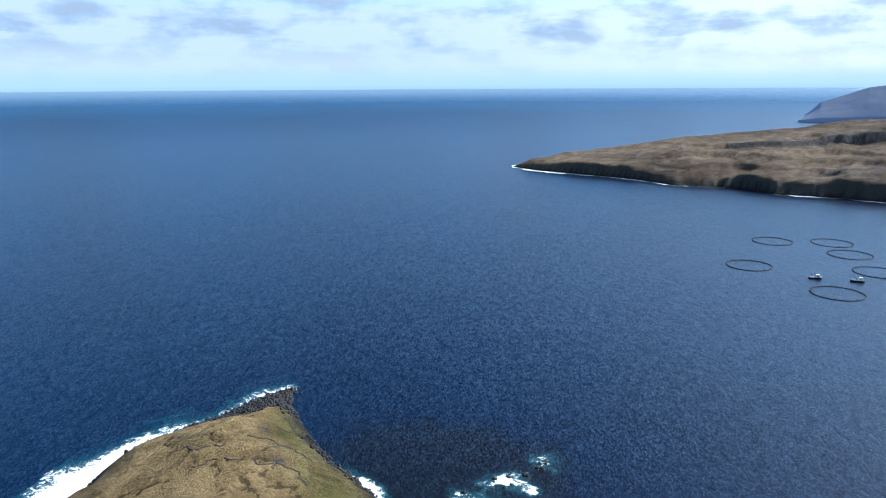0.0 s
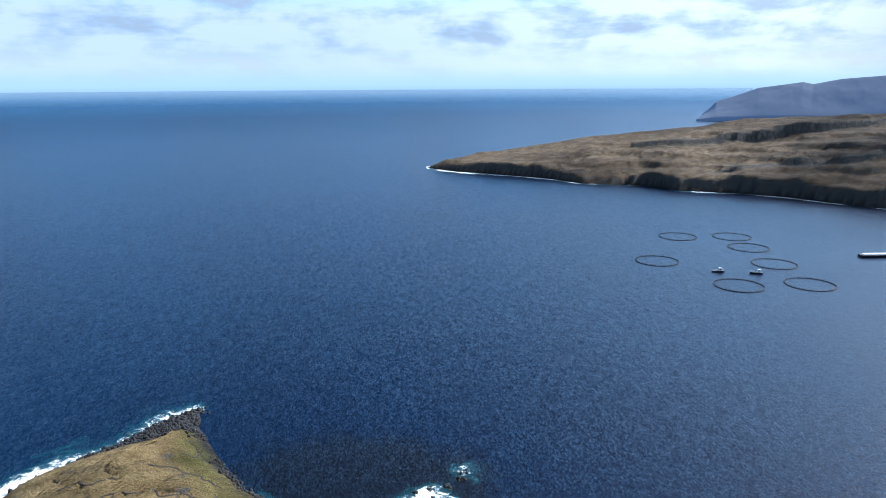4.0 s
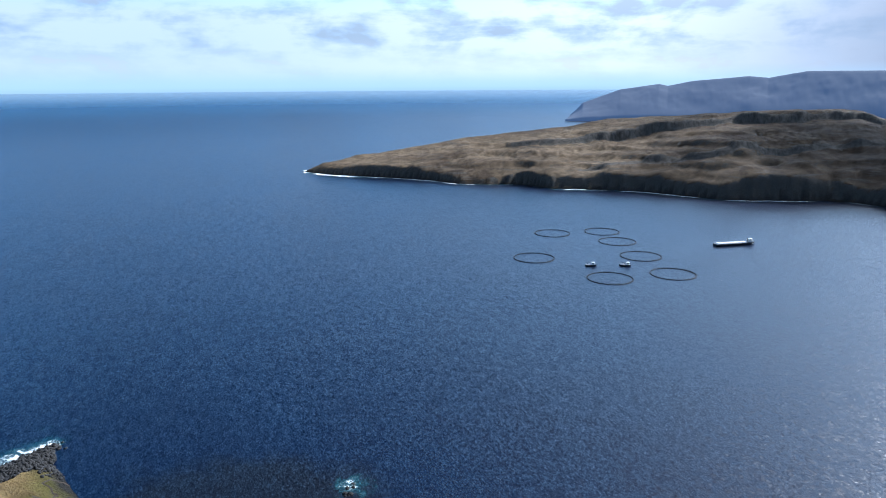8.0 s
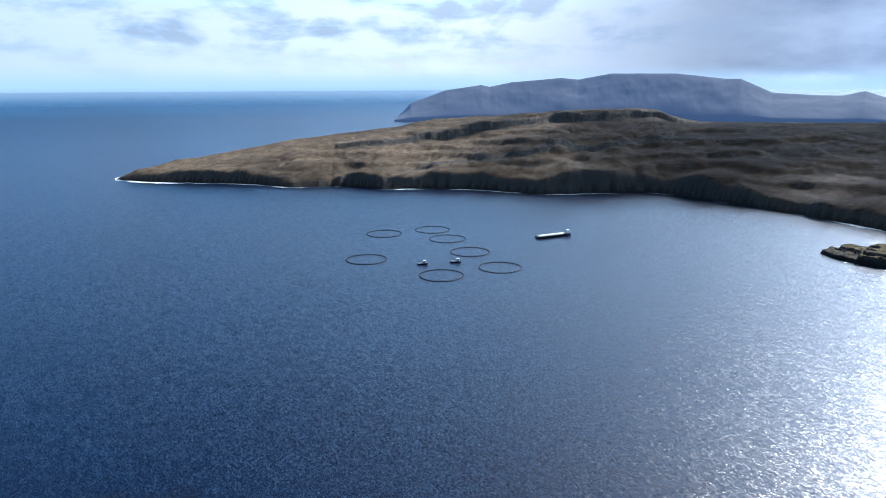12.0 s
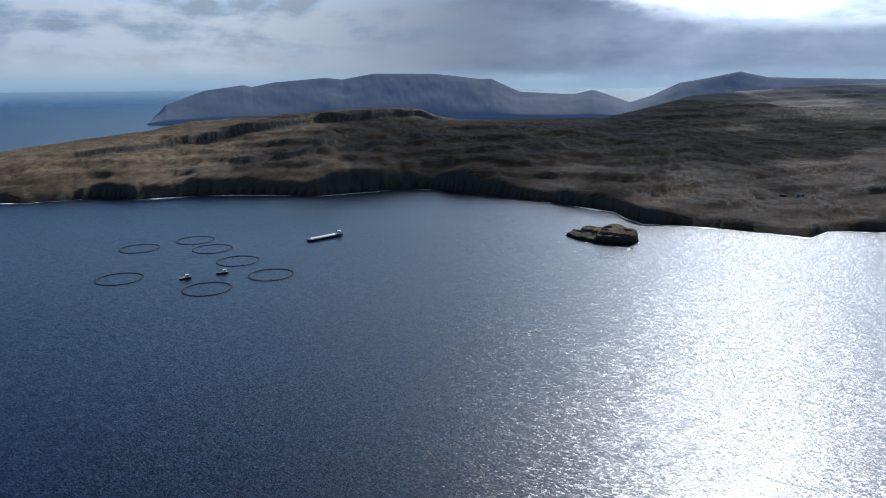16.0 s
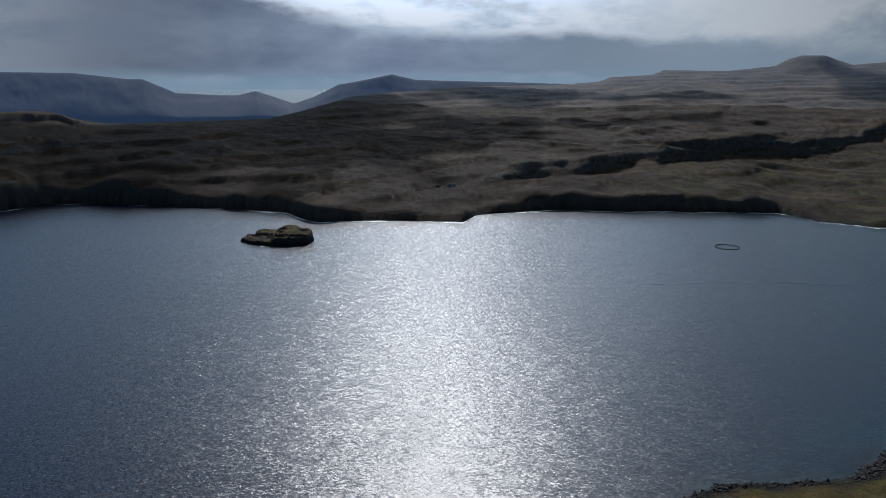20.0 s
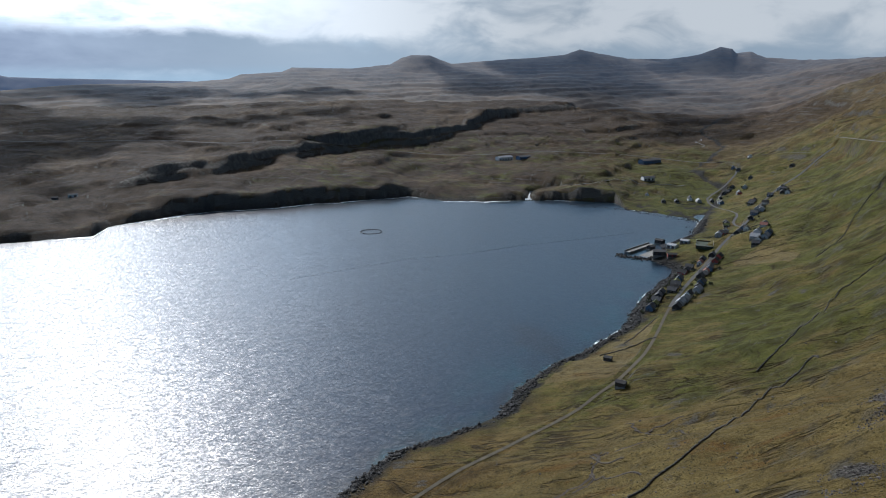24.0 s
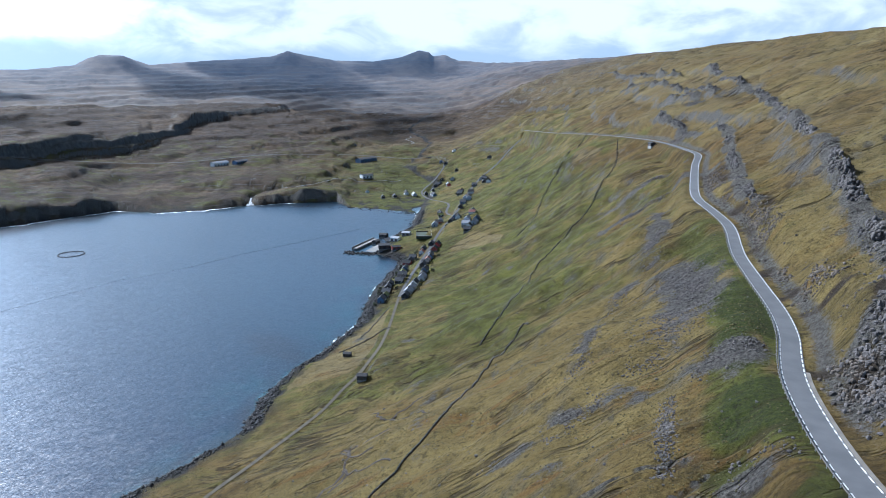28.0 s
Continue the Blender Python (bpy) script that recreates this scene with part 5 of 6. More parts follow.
build_roads()
build_gullies()
stone_wall("167 -90, 175 -104, 177 -120, 182 -142, 204 -181, 228 -232, 225 -236", 1.3, "dark dry-stone field wall running down the grassy hillside")
stone_wall("247 -225, 257 -256, 290 -310, 318 -353, 330 -399, 333 -432, 350 -480, 383 -540, 428 -608", 1.2, "long dark dry-stone wall between green and brown hillside")
stone_wall("409 -434, 417 -461, 459 -528, 472 -565, 493 -611, 532 -698", 1.2, "dark dry-stone wall between hillside fields")
stone_wall("379 -245, 398 -270, 419 -300", 1.0, "short dark stone wall beside the shore track")
stone_wall("374 -224, 370 -240, 376 -267", 1.0, "short dark stone wall across the pale shore field")
stone_wall("555 -520, 600 -500, 640 -490", 1.1, "dark stone bank between the road and the shore")

# ---- rocks ----
def rock_shape(seed, squash=0.7, detail=1):
    """Corners and faces of one angular stone about a metre across."""
    bm = bmesh.new()
    bmesh.ops.create_icosphere(bm, subdivisions=detail, radius=0.5)
    rnd = np.random.RandomState(seed)
    cut = rnd.normal(size=(5, 3))
    cut /= np.linalg.norm(cut, axis=1)[:, None]
    co = np.array([v.co[:] for v in bm.verts])
    co *= 1 + rnd.uniform(-0.22, 0.22, (len(co), 1))
    for c in cut:
        over = np.maximum(co @ c - 0.3, 0)
        co -= over[:, None] * c * 0.9
    co[:, 2] *= squash
    faces = [[v.index for v in f.verts] for f in bm.faces]
    bm.free()
    return co, np.array(faces)


def rock_material(name, dark, light):
    m, t, p = material(name, 0.93)
    at = node(t, "ShaderNodeNewGeometry")
    fine, mid = noise_at(t, at.outputs["Position"], 1.8, 5, 0.7), noise_at(t, at.outputs["Position"], 0.25, 4)
    mix = calc(t, "ADD", calc(t, "MULTIPLY", fine, 0.5), calc(t, "ADD", calc(t, "MULTIPLY", mid, 0.25), calc(t, "MULTIPLY", at.outputs["Random Per Island"], 0.25)))
    t.links.new(blend(t, span(t, mix, 0.3, 0.7), dark, light), p.inputs["Base Color"])
    t.links.new(node(t, "ShaderNodeBump", {"Height": fine, "Strength": 0.6, "Distance": 0.3}).outputs[0], p.inputs["Normal"])
    return m


BLACK_ROCK = rock_material("wet_black_rock", (0.006, 0.006, 0.007), (0.026, 0.025, 0.025))
GREY_ROCK = rock_material("grey_basalt", (0.018, 0.016, 0.016), (0.115, 0.103, 0.096))
SCREE_ROCK = rock_material("grey_scree", (0.022, 0.019, 0.018), (0.110, 0.097, 0.090))
TUSSOCK = rock_material("tussock_grass", (0.036, 0.032, 0.009), (0.115, 0.09, 0.028))
SHAPES = [rock_shape(k, sq) for k, sq in enumerate((0.6, 0.75, 0.9, 0.5, 1.2, 0.65))]
TALL = [rock_shape(20 + k, sq) for k, sq in enumerate((1.5, 1.9, 1.2))]


def strewn(name, x, y, size, mat, label, category, sink=0.25, shapes=SHAPES, seed=3):
    """Loose stones as one object."""
    rnd = np.random.RandomState(seed)
    z = heights(x, y)
    co, faces, at = [], [], 0
    for k in range(len(x)):
        c, f = shapes[rnd.randint(len(shapes))]
        a = rnd.uniform(0, math.tau)
        s = size[k] * rnd.uniform(0.75, 1.3, 3)
        q = c * s
        q = np.stack([q[:, 0] * math.cos(a) - q[:, 1] * math.sin(a) + x[k], q[:, 0] * math.sin(a) + q[:, 1] * math.cos(a) + y[k], q[:, 2] + max(z[k], -0.8) + size[k] * (0.35 - sink)], 1)
        co.append(q)
        faces.append(f + at)
        at += len(q)
    me = bpy.data.meshes.new(name)
    co, faces = np.vstack(co), np.vstack(faces)
    me.vertices.add(len(co))
    me.vertices.foreach_set("co", co.ravel().astype(np.float32))
    me.loops.add(faces.size)
    me.loops.foreach_set("vertex_index", faces.ravel().astype(np.int32))
    me.polygons.add(len(faces))
    me.polygons.foreach_set("loop_start", np.arange(0, faces.size, 3, dtype=np.int32))
    me.update(calc_edges=True)
    me.materials.append(mat)
    return tagged(new(name, me), label, category, kind="stuff")


def along(line, count, spread, rnd):
    p, h = spaced(np.asarray(line), 1.0)
    k = rnd.randint(len(p), size=count)
    return p[k, 0] + rnd.normal(0, spread, count), p[k, 1] + rnd.normal(0, spread, count)


def build_rocks():
    rnd = np.random.RandomState(11)
    shore = NEAR[23:40]
    x, y = along(shore, 24000, 5.5, rnd)
    d = land(x, y)[1]
    ok = (d > -2.5) & (d < 10) & (fbm(x, y, 30, 3) > -0.25)
    x, y = x[ok], y[ok]
    strewn("shore_rocks", x, y, rnd.uniform(0.5, 1.4, len(x)) * rnd.choice([1, 1, 1, 1, 1, 1, 2.0], len(x)), BLACK_ROCK, "black wave-washed boulders along the village shore", "rocks")
    x, y = along(table("-165 303, -150 319, -139 328, -126 344, -114 359, -101 369, -94 373"), 1500, 2.2, rnd)
    x2, y2 = along(table("-144 319, -128 332, -116 344, -104 357, -99 360, -98 348, -100 338"), 5000, 6.0, rnd)
    ok = (land(x2, y2)[0] < 9) & (land(x2, y2)[1] > 0)
    x2, y2 = x2[ok], y2[ok]
    strewn("headland_rocks", np.r_[x, x2], np.r_[y, y2], rnd.uniform(0.9, 2.9, len(x) + len(x2)), BLACK_ROCK, "tumbled black boulders at the tip of the headland", "rocks")
    x, y = along(table("-78 310, -63 284, -52 272, -40 256"), 200, 2.2, rnd)
    strewn("cove_rocks", x, y, rnd.uniform(0.9, 2.4, len(x)), BLACK_ROCK, "dark rocks along the foot of the headland", "rocks")
    x, y = along(table("36 286, 42 281, 30 272, 20 267, 8 262, -4 255"), 150, 3.0, rnd)
    strewn("reef_rocks", x, y, rnd.uniform(1.0, 3.4, len(x)), BLACK_ROCK, "half-drowned black reef rocks in the surf", "rocks", 0.3)
    x, y = along(table("668 -529, 700 -558, 724 -585, 752 -575, 790 -560, 830 -545, 860 -525, 900 -490"), 1500, 4.0, rnd)
    strewn("bay_head_rocks", x, y, rnd.uniform(0.8, 2.6, len(x)), BLACK_ROCK, "low dark rocks along the shore at the head of the bay", "rocks")
    x, y = along([(585, -415), (597, -403), (606, -393), (614, -396)], 260, 3.2, rnd)
    strewn("breakwater_rocks", x, y, rnd.uniform(1.2, 2.6, len(x)), BLACK_ROCK, "dark rubble breakwater at the harbour mouth", "breakwater", -0.1)
    gx, gy, gs = [], [], []
    for line, half in SCREES:
        n = int(len(spaced(line, 1.0)[0]) * half * 9)
        a, b = along(line, n, half * 0.75, rnd)
        gx.append(a)
        gy.append(b)
        gs.append(rnd.uniform(0.22, 0.55, n) * rnd.choice([1, 1, 1, 1, 1.8], n))
    gx, gy, gs = np.concatenate(gx), np.concatenate(gy), np.concatenate(gs)
    ok = (fbm(gx, gy, 11, 4) > 0.0) & (from_line(gx, gy, ROAD) > 5)
    strewn("scree", gx[ok], gy[ok], gs[ok], SCREE_ROCK, "runs of loose grey stones on the grassy slope", "scree")
    x, y = rnd.uniform(60, 420, 1400), rnd.uniform(-560, -60, 1400)
    d = land(x, y)[1]
    ok = (d > 90) & (np.hypot(x - OX, y - OY) > 95) & (from_line(x, y, ROAD) > 5)
    strewn("hill_stones", x[ok], y[ok], rnd.uniform(0.2, 0.7, ok.sum()) * rnd.choice([1, 1, 1, 1, 2.0], ok.sum()), GREY_ROCK, "scattered grey stones over the hillside grass", "stones")
    for line, n in zip(CRAGS[1:], (700, 800, 420, 360, 600)):
        x, y = along(line, n * 2, 1.3, rnd)
        ok = fbm(x, y, 20, 3) > -0.06
        x, y = x[ok], y[ok]
        strewn("crag_rocks", x, y, rnd.uniform(0.5, 1.9, len(x)), GREY_ROCK, "broken grey basalt crags along the upper slope", "crag", 0.3, TALL + SHAPES[2:5])
    x, y = along(CRAGS[0][5:], 4200, 1.4, rnd)
    ok = fbm(x, y, 24, 3) > -0.1
    x, y = x[ok], y[ok]
    strewn("crag_rocks", x, y, rnd.uniform(0.5, 2.1, len(x)), GREY_ROCK, "long line of broken grey basalt crag", "crag", 0.3, TALL + SHAPES[2:5])
    bank = rock_material("brown_grey_bank", (0.022, 0.017, 0.013), (0.105, 0.086, 0.070))
    x, y = along(ROAD[9:40, :2] + np.array([-8.5, -6.5]), 4200, 2.6, rnd)
    ok = (fbm(x, y, 26, 3) > -0.12) & (from_line(x, y, ROAD) > 4.2)
    x, y = x[ok], y[ok]
    strewn("road_bank_rocks", x, y, rnd.uniform(0.35, 1.2, len(x)), bank, "brown-grey broken rock of the bank cut above the road", "rocks", 0.3, TALL + SHAPES)
    for line, n in zip(STONE_LINES, (1100, 700)):
        x, y = along(line, n, 1.0, rnd)
        strewn("stone_rib", x, y, rnd.uniform(0.2, 0.65, n), GREY_ROCK, "thin rib of broken grey stone running down the slope", "stones")
    # rough tussocks that stand out of the turf
    x, y = rnd.uniform(62, 240, 26000), rnd.uniform(-300, -55, 26000)
    ok = (land(x, y)[1] > 45) & (from_line(x, y, ROAD) > 4.5) & (np.hypot(x - OX, y - OY) > 80) & (fbm(x, y, 25, 4) > -0.12)
    strewn("grass_tussocks", x[ok], y[ok], rnd.uniform(0.22, 0.6, ok.sum()), TUSSOCK, "coarse yellow-green grass tussocks on the hillside", "grass", 0.28)
    # the crag beside the road, stone by stone
    crag = new("roadside_crag")
    meshes = []
    for k, (c, f) in enumerate(TALL + SHAPES[:3]):
        me = bpy.data.meshes.new("rock")
        me.from_pydata(c.tolist(), [], f.tolist())
        me.materials.append(GREY_ROCK)
        meshes.append(me)
    x, y = along(CRAGS[0][:6], 800, 2.3, rnd)
    for px, py, pz in zip(x, y, heights(x, y)):
        rock = new("rock", meshes[rnd.randint(len(meshes))])
        s = rnd.uniform(0.5, 1.5)
        rock.parent = crag
        rock.matrix_basis = pose(px, py, pz + s * 0.12, rnd.uniform(-15, 15), rnd.uniform(-15, 15), rnd.uniform(0, 360)) @ Matrix.Diagonal((s, s, s * rnd.uniform(0.7, 1.1), 1))
    tagged(crag, "jagged grey basalt crag standing over the road bend", "crag")
    # single boulders that stand out near the road
    x, y = np.r_[rnd.uniform(50, 130, 46), rnd.uniform(90, 220, 40)], np.r_[rnd.uniform(-150, -95, 46), rnd.uniform(-240, -110, 40)]
    ok = from_line(x, y, ROAD) > 6
    for px, py, pz in zip(x[ok], y[ok], heights(x[ok], y[ok])):
        s = rnd.uniform(0.45, 1.1)
        rock = new("boulder", meshes[3 + rnd.randint(3)])
        rock.matrix_basis = pose(px, py, pz + s * 0.08, 0, 0, rnd.uniform(0, 360)) @ Matrix.Diagonal((s, s, s, 1))
        tagged(rock, "loose grey boulder lying in the hillside grass", "boulder", "boulders below the road")


build_rocks()


# ---- village ----
WALLS = {"white": plain("white_boards", (0.6, 0.6, 0.58), 0.7, vary=0.1), "black": plain("tarred_boards", (0.022, 0.022, 0.024), 0.8), "red": plain("red_boards", (0.26, 0.045, 0.035), 0.7),
         "grey": plain("grey_boards", (0.28, 0.30, 0.32), 0.7), "blue": plain("blue_boards", (0.07, 0.12, 0.20), 0.7), "yellow": plain("yellow_boards", (0.55, 0.40, 0.16), 0.7)}
ROOFS = {"black": plain("black_felt_roof", (0.016, 0.016, 0.018), 0.9), "slate": plain("dark_metal_roof", (0.034, 0.036, 0.042), 0.85), "light": plain("pale_metal_roof", (0.20, 0.21, 0.23), 0.7),
         "rust": plain("rust_red_roof", (0.17, 0.06, 0.045), 0.75), "turf": plain("turf_roof", (0.09, 0.10, 0.03), 0.95, vary=0.4)}
CONCRETE = plain("weathered_concrete", (0.17, 0.165, 0.155), 0.9, vary=0.25)
DOOR_PAINT = plain("dark_door", (0.05, 0.035, 0.03), 0.6)


def house(long, wide, eaves, wall, roof, chimney=True, label=""):
    """A gabled timber house on a concrete base, its ridge along x."""
    top = eaves + wide * 0.42
    home = new("house")
    part("foundation", box(-long / 2 - 0.05, -wide / 2 - 0.05, -3.0, long / 2 + 0.05, wide / 2 + 0.05, 0.6), CONCRETE, home)
    bm = bmesh.new()
    outline = [(-wide / 2, 0.6), (wide / 2, 0.6), (wide / 2, eaves), (0, top), (-wide / 2, eaves)]
    a, b = [bm.verts.new((-long / 2, y, z)) for y, z in outline], [bm.verts.new((long / 2, y, z)) for y, z in outline]
    bm.faces.new(a)
    bm.faces.new(b)
    for i in range(5):
        bm.faces.new((a[i], a[(i + 1) % 5], b[(i + 1) % 5], b[i]))
    bmesh.ops.recalc_face_normals(bm, faces=bm.faces[:])
    body = part("wall", bm, WALLS[wall], home)
    for s in (-1, 1):
        bm = bmesh.new()
        run = [(s * (wide / 2 + 0.4), eaves - 0.4 * 0.84 + 0.06), (0, top + 0.06), (0, top + 0.28), (s * (wide / 2 + 0.4), eaves - 0.4 * 0.84 + 0.28)]
        a, b = [bm.verts.new((-long / 2 - 0.35, y, z)) for y, z in run], [bm.verts.new((long / 2 + 0.35, y, z)) for y, z in run]
        bm.faces.new(a)
        bm.faces.new(b)
        for i in range(4):
            bm.faces.new((a[i], a[(i + 1) % 4], b[(i + 1) % 4], b[i]))
        bmesh.ops.recalc_face_normals(bm, faces=bm.faces[:])
        part("roof_slope", bm, ROOFS[roof], home)
    if chimney:
        part("chimney", box(long * 0.12 - 0.35, -0.35, top - 0.4, long * 0.12 + 0.35, 0.35, top + 1.1, bevel=0.04), CONCRETE, home)
    for s in (-1, 1):
        for k in np.linspace(-0.32, 0.32, 3):
            y = s * (wide / 2 + 0.02)
            frame_ = part("window", box(k * long - 0.6, y - 0.05, 1.5, k * long + 0.6, y + 0.05, 2.75), WHITE_PAINT, home)
            part("pane", box(k * long - 0.48, y - 0.07, 1.62, k * long + 0.48, y + 0.07, 2.63), GLASS_DARK, frame_)
    frame_ = part("window", box(-long / 2 - 0.06, -0.55, eaves * 0.9, -long / 2 + 0.04, 0.55, eaves * 0.9 + 1.2), WHITE_PAINT, home)
    part("pane", box(-long / 2 - 0.08, -0.43, eaves * 0.9 + 0.12, -long / 2 + 0.02, 0.43, eaves * 0.9 + 1.08), GLASS_DARK, frame_)
    part("door", box(long / 2 - 0.04, -0.5, 0.6, long / 2 + 0.06, 0.5, 2.65), DOOR_PAINT, home)
    return tagged(home, label, "house", "village houses")


KINDS = [house(10, 7.5, 3.6, "white", "black", True, "white timber house with a black gable roof"), house(9, 7, 3.4, "black", "slate", True, "black tarred house with a dark metal roof"),
         house(9.5, 7, 3.5, "red", "black", True, "red timber house with a black roof"), house(11, 8, 3.8, "grey", "light", True, "grey house with a pale metal roof"),
         house(8.5, 6.5, 3.3, "white", "rust", True, "white house with a rust-red roof"), house(8, 6.5, 3.0, "black", "turf", True, "black tarred house with a turf roof"),
         house(10, 7, 4.2, "blue", "slate", True, "blue house with a dark metal roof"), house(9, 7, 3.5, "yellow", "black", True, "yellow timber house with a black roof")]
LANES = np.vstack([LANE, SIDE_LANE])
used = set()


def settle(kind, x, y, turn=None):
    """Puts a house of that kind on its plot, in line with the nearest lane."""
    if turn is None:
        k = min(max(int(np.argmin(np.hypot(LANES[:, 0] - x, LANES[:, 1] - y))), 1), len(LANES) - 1)
        turn = math.degrees(math.atan2(LANES[k, 1] - LANES[k - 1, 1], LANES[k, 0] - LANES[k - 1, 0])) + (90 if random.random() < 0.3 else 0) + random.uniform(-8, 8)
    cs = [(x + a, y + b) for a in (-4, 4) for b in (-3.5, 3.5)]
    m = pose(x, y, float(heights(*zip(*cs)).mean()) + 0.1, 0, 0, turn)
    if kind in used:
        return copy_thing(KINDS[kind], m)
    used.add(kind)
    KINDS[kind].matrix_basis = m @ Matrix.Diagonal((0.78, 0.78, 0.78, 1))
    return KINDS[kind]


PLOTS = table("461 -331 1, 445 -316 5, 430 -328 3, 444 -346 0, 457 -366 1, 520 -404 1, 470 -353 7, 484 -390 1, 495 -405 4, 508 -420 6, 518 -434 2, 526 -424 4, 448 -358 3, 533 -443 1, 487 -368 5,"
              "570 -506 1, 588 -502 2, 655 -566 1, 517 -481 0, 533 -494 3, 540 -508 4")
PLOTS_B = table("516 -488 3, 562 -508 0, 722 -664 1, 684 -648 0, 664 -618 3, 648 -598 6, 634 -580 1, 718 -688 1, 709 -699 0, 682 -680 0, 729 -718 1, 652 -612 3, 824 -734 3, 872 -764 1,"
                "856 -741 1, 835 -711 1, 805 -684 0, 846 -665 0, 830 -668 3, 842 -639 1, 855 -672 1, 843 -617 1, 897 -627 0, 828 -690 1, 965 -846 6, 884 -809 1, 846 -764 3, 945 -840 1, 972 -886 0, 851 -857 1")
PLOTS = np.vstack([PLOTS, PLOTS_B])
for home in KINDS:
    home.scale = (0.78, 0.78, 0.78)
taken = []
for x, y, kind in PLOTS:
    settle(int(kind), x, y)
    taken.append((x, y))
# smaller houses squeezed in between along the lanes
for x, y, kind in np.vstack([PLOTS[:23], PLOTS[23:40:2]]):
    k = int(np.argmin(np.hypot(LANES[:, 0] - x, LANES[:, 1] - y)))
    way = math.atan2(LANES[min(k + 1, len(LANES) - 1), 1] - LANES[max(k - 1, 0), 1], LANES[min(k + 1, len(LANES) - 1), 0] - LANES[max(k - 1, 0), 0])
    for s in (-1, 1):
        px, py = x + s * 10.5 * math.cos(way) + random.uniform(-1.5, 1.5), y + s * 10.5 * math.sin(way) + random.uniform(-1.5, 1.5)
        if min(math.hypot(px - a, py - b) for a, b in taken) > 8.5 and from_line(np.array([px]), np.array([py]), LANE)[0] > 5.5 and land(np.array([px]), np.array([py]))[1][0] > 6:
            settle(random.choice((1, 1, 5, 2, 6, 1, 3)), px, py)
            taken.append((px, py))


def shed(long, wide, eaves, wall, roof, x, y, turn, label, doors=2):
    """A low steel or timber shed with broad doors."""
    s_ = new("shed")
    top = eaves + wide * 0.2
    part("foundation", box(-long / 2 - 0.1, -wide / 2 - 0.1, -4.0, long / 2 + 0.1, wide / 2 + 0.1, 0.3), CONCRETE, s_)
    bm = bmesh.new()
    outline = [(-wide / 2, 0.3), (wide / 2, 0.3), (wide / 2, eaves), (0, top), (-wide / 2, eaves)]
    a, b = [bm.verts.new((-long / 2, yy, z)) for yy, z in outline], [bm.verts.new((long / 2, yy, z)) for yy, z in outline]
    bm.faces.new(a)
    bm.faces.new(b)
    for i in range(5):
        bm.faces.new((a[i], a[(i + 1) % 5], b[(i + 1) % 5], b[i]))
    bmesh.ops.recalc_face_normals(bm, faces=bm.faces[:])
    part("wall", bm, wall, s_)
    for s in (-1, 1):
        bm = bmesh.new()
        run = [(s * (wide / 2 + 0.3), eaves - 0.06), (0, top + 0.06), (0, top + 0.22), (s * (wide / 2 + 0.3), eaves + 0.1)]
        a, b = [bm.verts.new((-long / 2 - 0.3, yy, z)) for yy, z in run], [bm.verts.new((long / 2 + 0.3, yy, z)) for yy, z in run]
        bm.faces.new(a)
        bm.faces.new(b)
        for i in range(4):
            bm.faces.new((a[i], a[(i + 1) % 4], b[(i + 1) % 4], b[i]))
        bmesh.ops.recalc_face_normals(bm, faces=bm.faces[:])
        part("roof_slope", bm, roof, s_)
    for k in range(doors):
        c = (k + 0.5) / doors * long - long / 2
        for sgn in (-1, 1):
            yy = sgn * (wide / 2 + 0.02)
            part("door", box(c - min(1.6, long / 6), yy - 0.04, 0.3, c + min(1.6, long / 6), yy + 0.04, min(3.2, eaves * 0.8)), DOOR_PAINT, s_)
    s_.matrix_basis = pose(x, y, max(float(heights([x], [y])[0]), 1.2) + 0.1, 0, 0, turn)
    return tagged(s_, label, "shed")


shed(12, 8, 4, WALLS["black"], ROOFS["slate"], 584, -421, 60, "dark harbour shed beside the slipway")
shed(14, 9, 4, WALLS["grey"], ROOFS["slate"], 612, -447, 100, "grey boathouse behind the harbour quay")
shed(10, 7, 3.5, WALLS["white"], ROOFS["light"], 601, -450, 20, "white harbour store with a pale roof")
shed(9, 7, 3.5, WALLS["black"], ROOFS["black"], 640, -463, 30, "black boathouse by the shore")
shed(9, 6, 3.2, WALLS["red"], ROOFS["black"], 570, -426, 60, "red boathouse at the head of the slip")
shed(8, 6, 3.2, WALLS["black"], ROOFS["black"], 620, -438, 100, "black boathouse by the pier")
shed(9, 6, 3.2, WALLS["grey"], ROOFS["light"], 603, -467, 30, "grey store behind the harbour")
shed(34, 12, 6, WALLS["white"], ROOFS["light"], 1256, -548, 105, "long white factory building on the moor", 5)
shed(30, 12, 5, WALLS["blue"], ROOFS["slate"], 1242, -584, 105, "dark blue factory wing on the moor", 4)
shed(46, 14, 8, WALLS["blue"], ROOFS["slate"], 1141, -803, 100, "long dark blue steel shed on the moor", 5)
shed(20, 10, 5, WALLS["white"], ROOFS["slate"], 986, -690, 85, "white shed with a dark roof above the shore", 3)
shed(12, 8, 4, WALLS["white"], ROOFS["black"], 1086, 186, 100, "small white farm building on the far shore")
shed(8, 6, 3, WALLS["black"], ROOFS["black"], 1077, 207, 100, "small dark farm outhouse on the far shore")
shed(5.0, 3.8, 2.4, WALL_STONE, ROOFS["black"], 296, -187, 40, "small stone hut with a dark roof in the shore field", 1)
shed(4.6, 3.6, 2.2, WALL_STONE, ROOFS["black"], 356, -218, 40, "small dark stone hut in the pale shore field", 1)


shed(7.0, 4.5, 2.8, WALLS["black"], ROOFS["black"], 352, -548, -38, "small black hut below the hill road", 1)


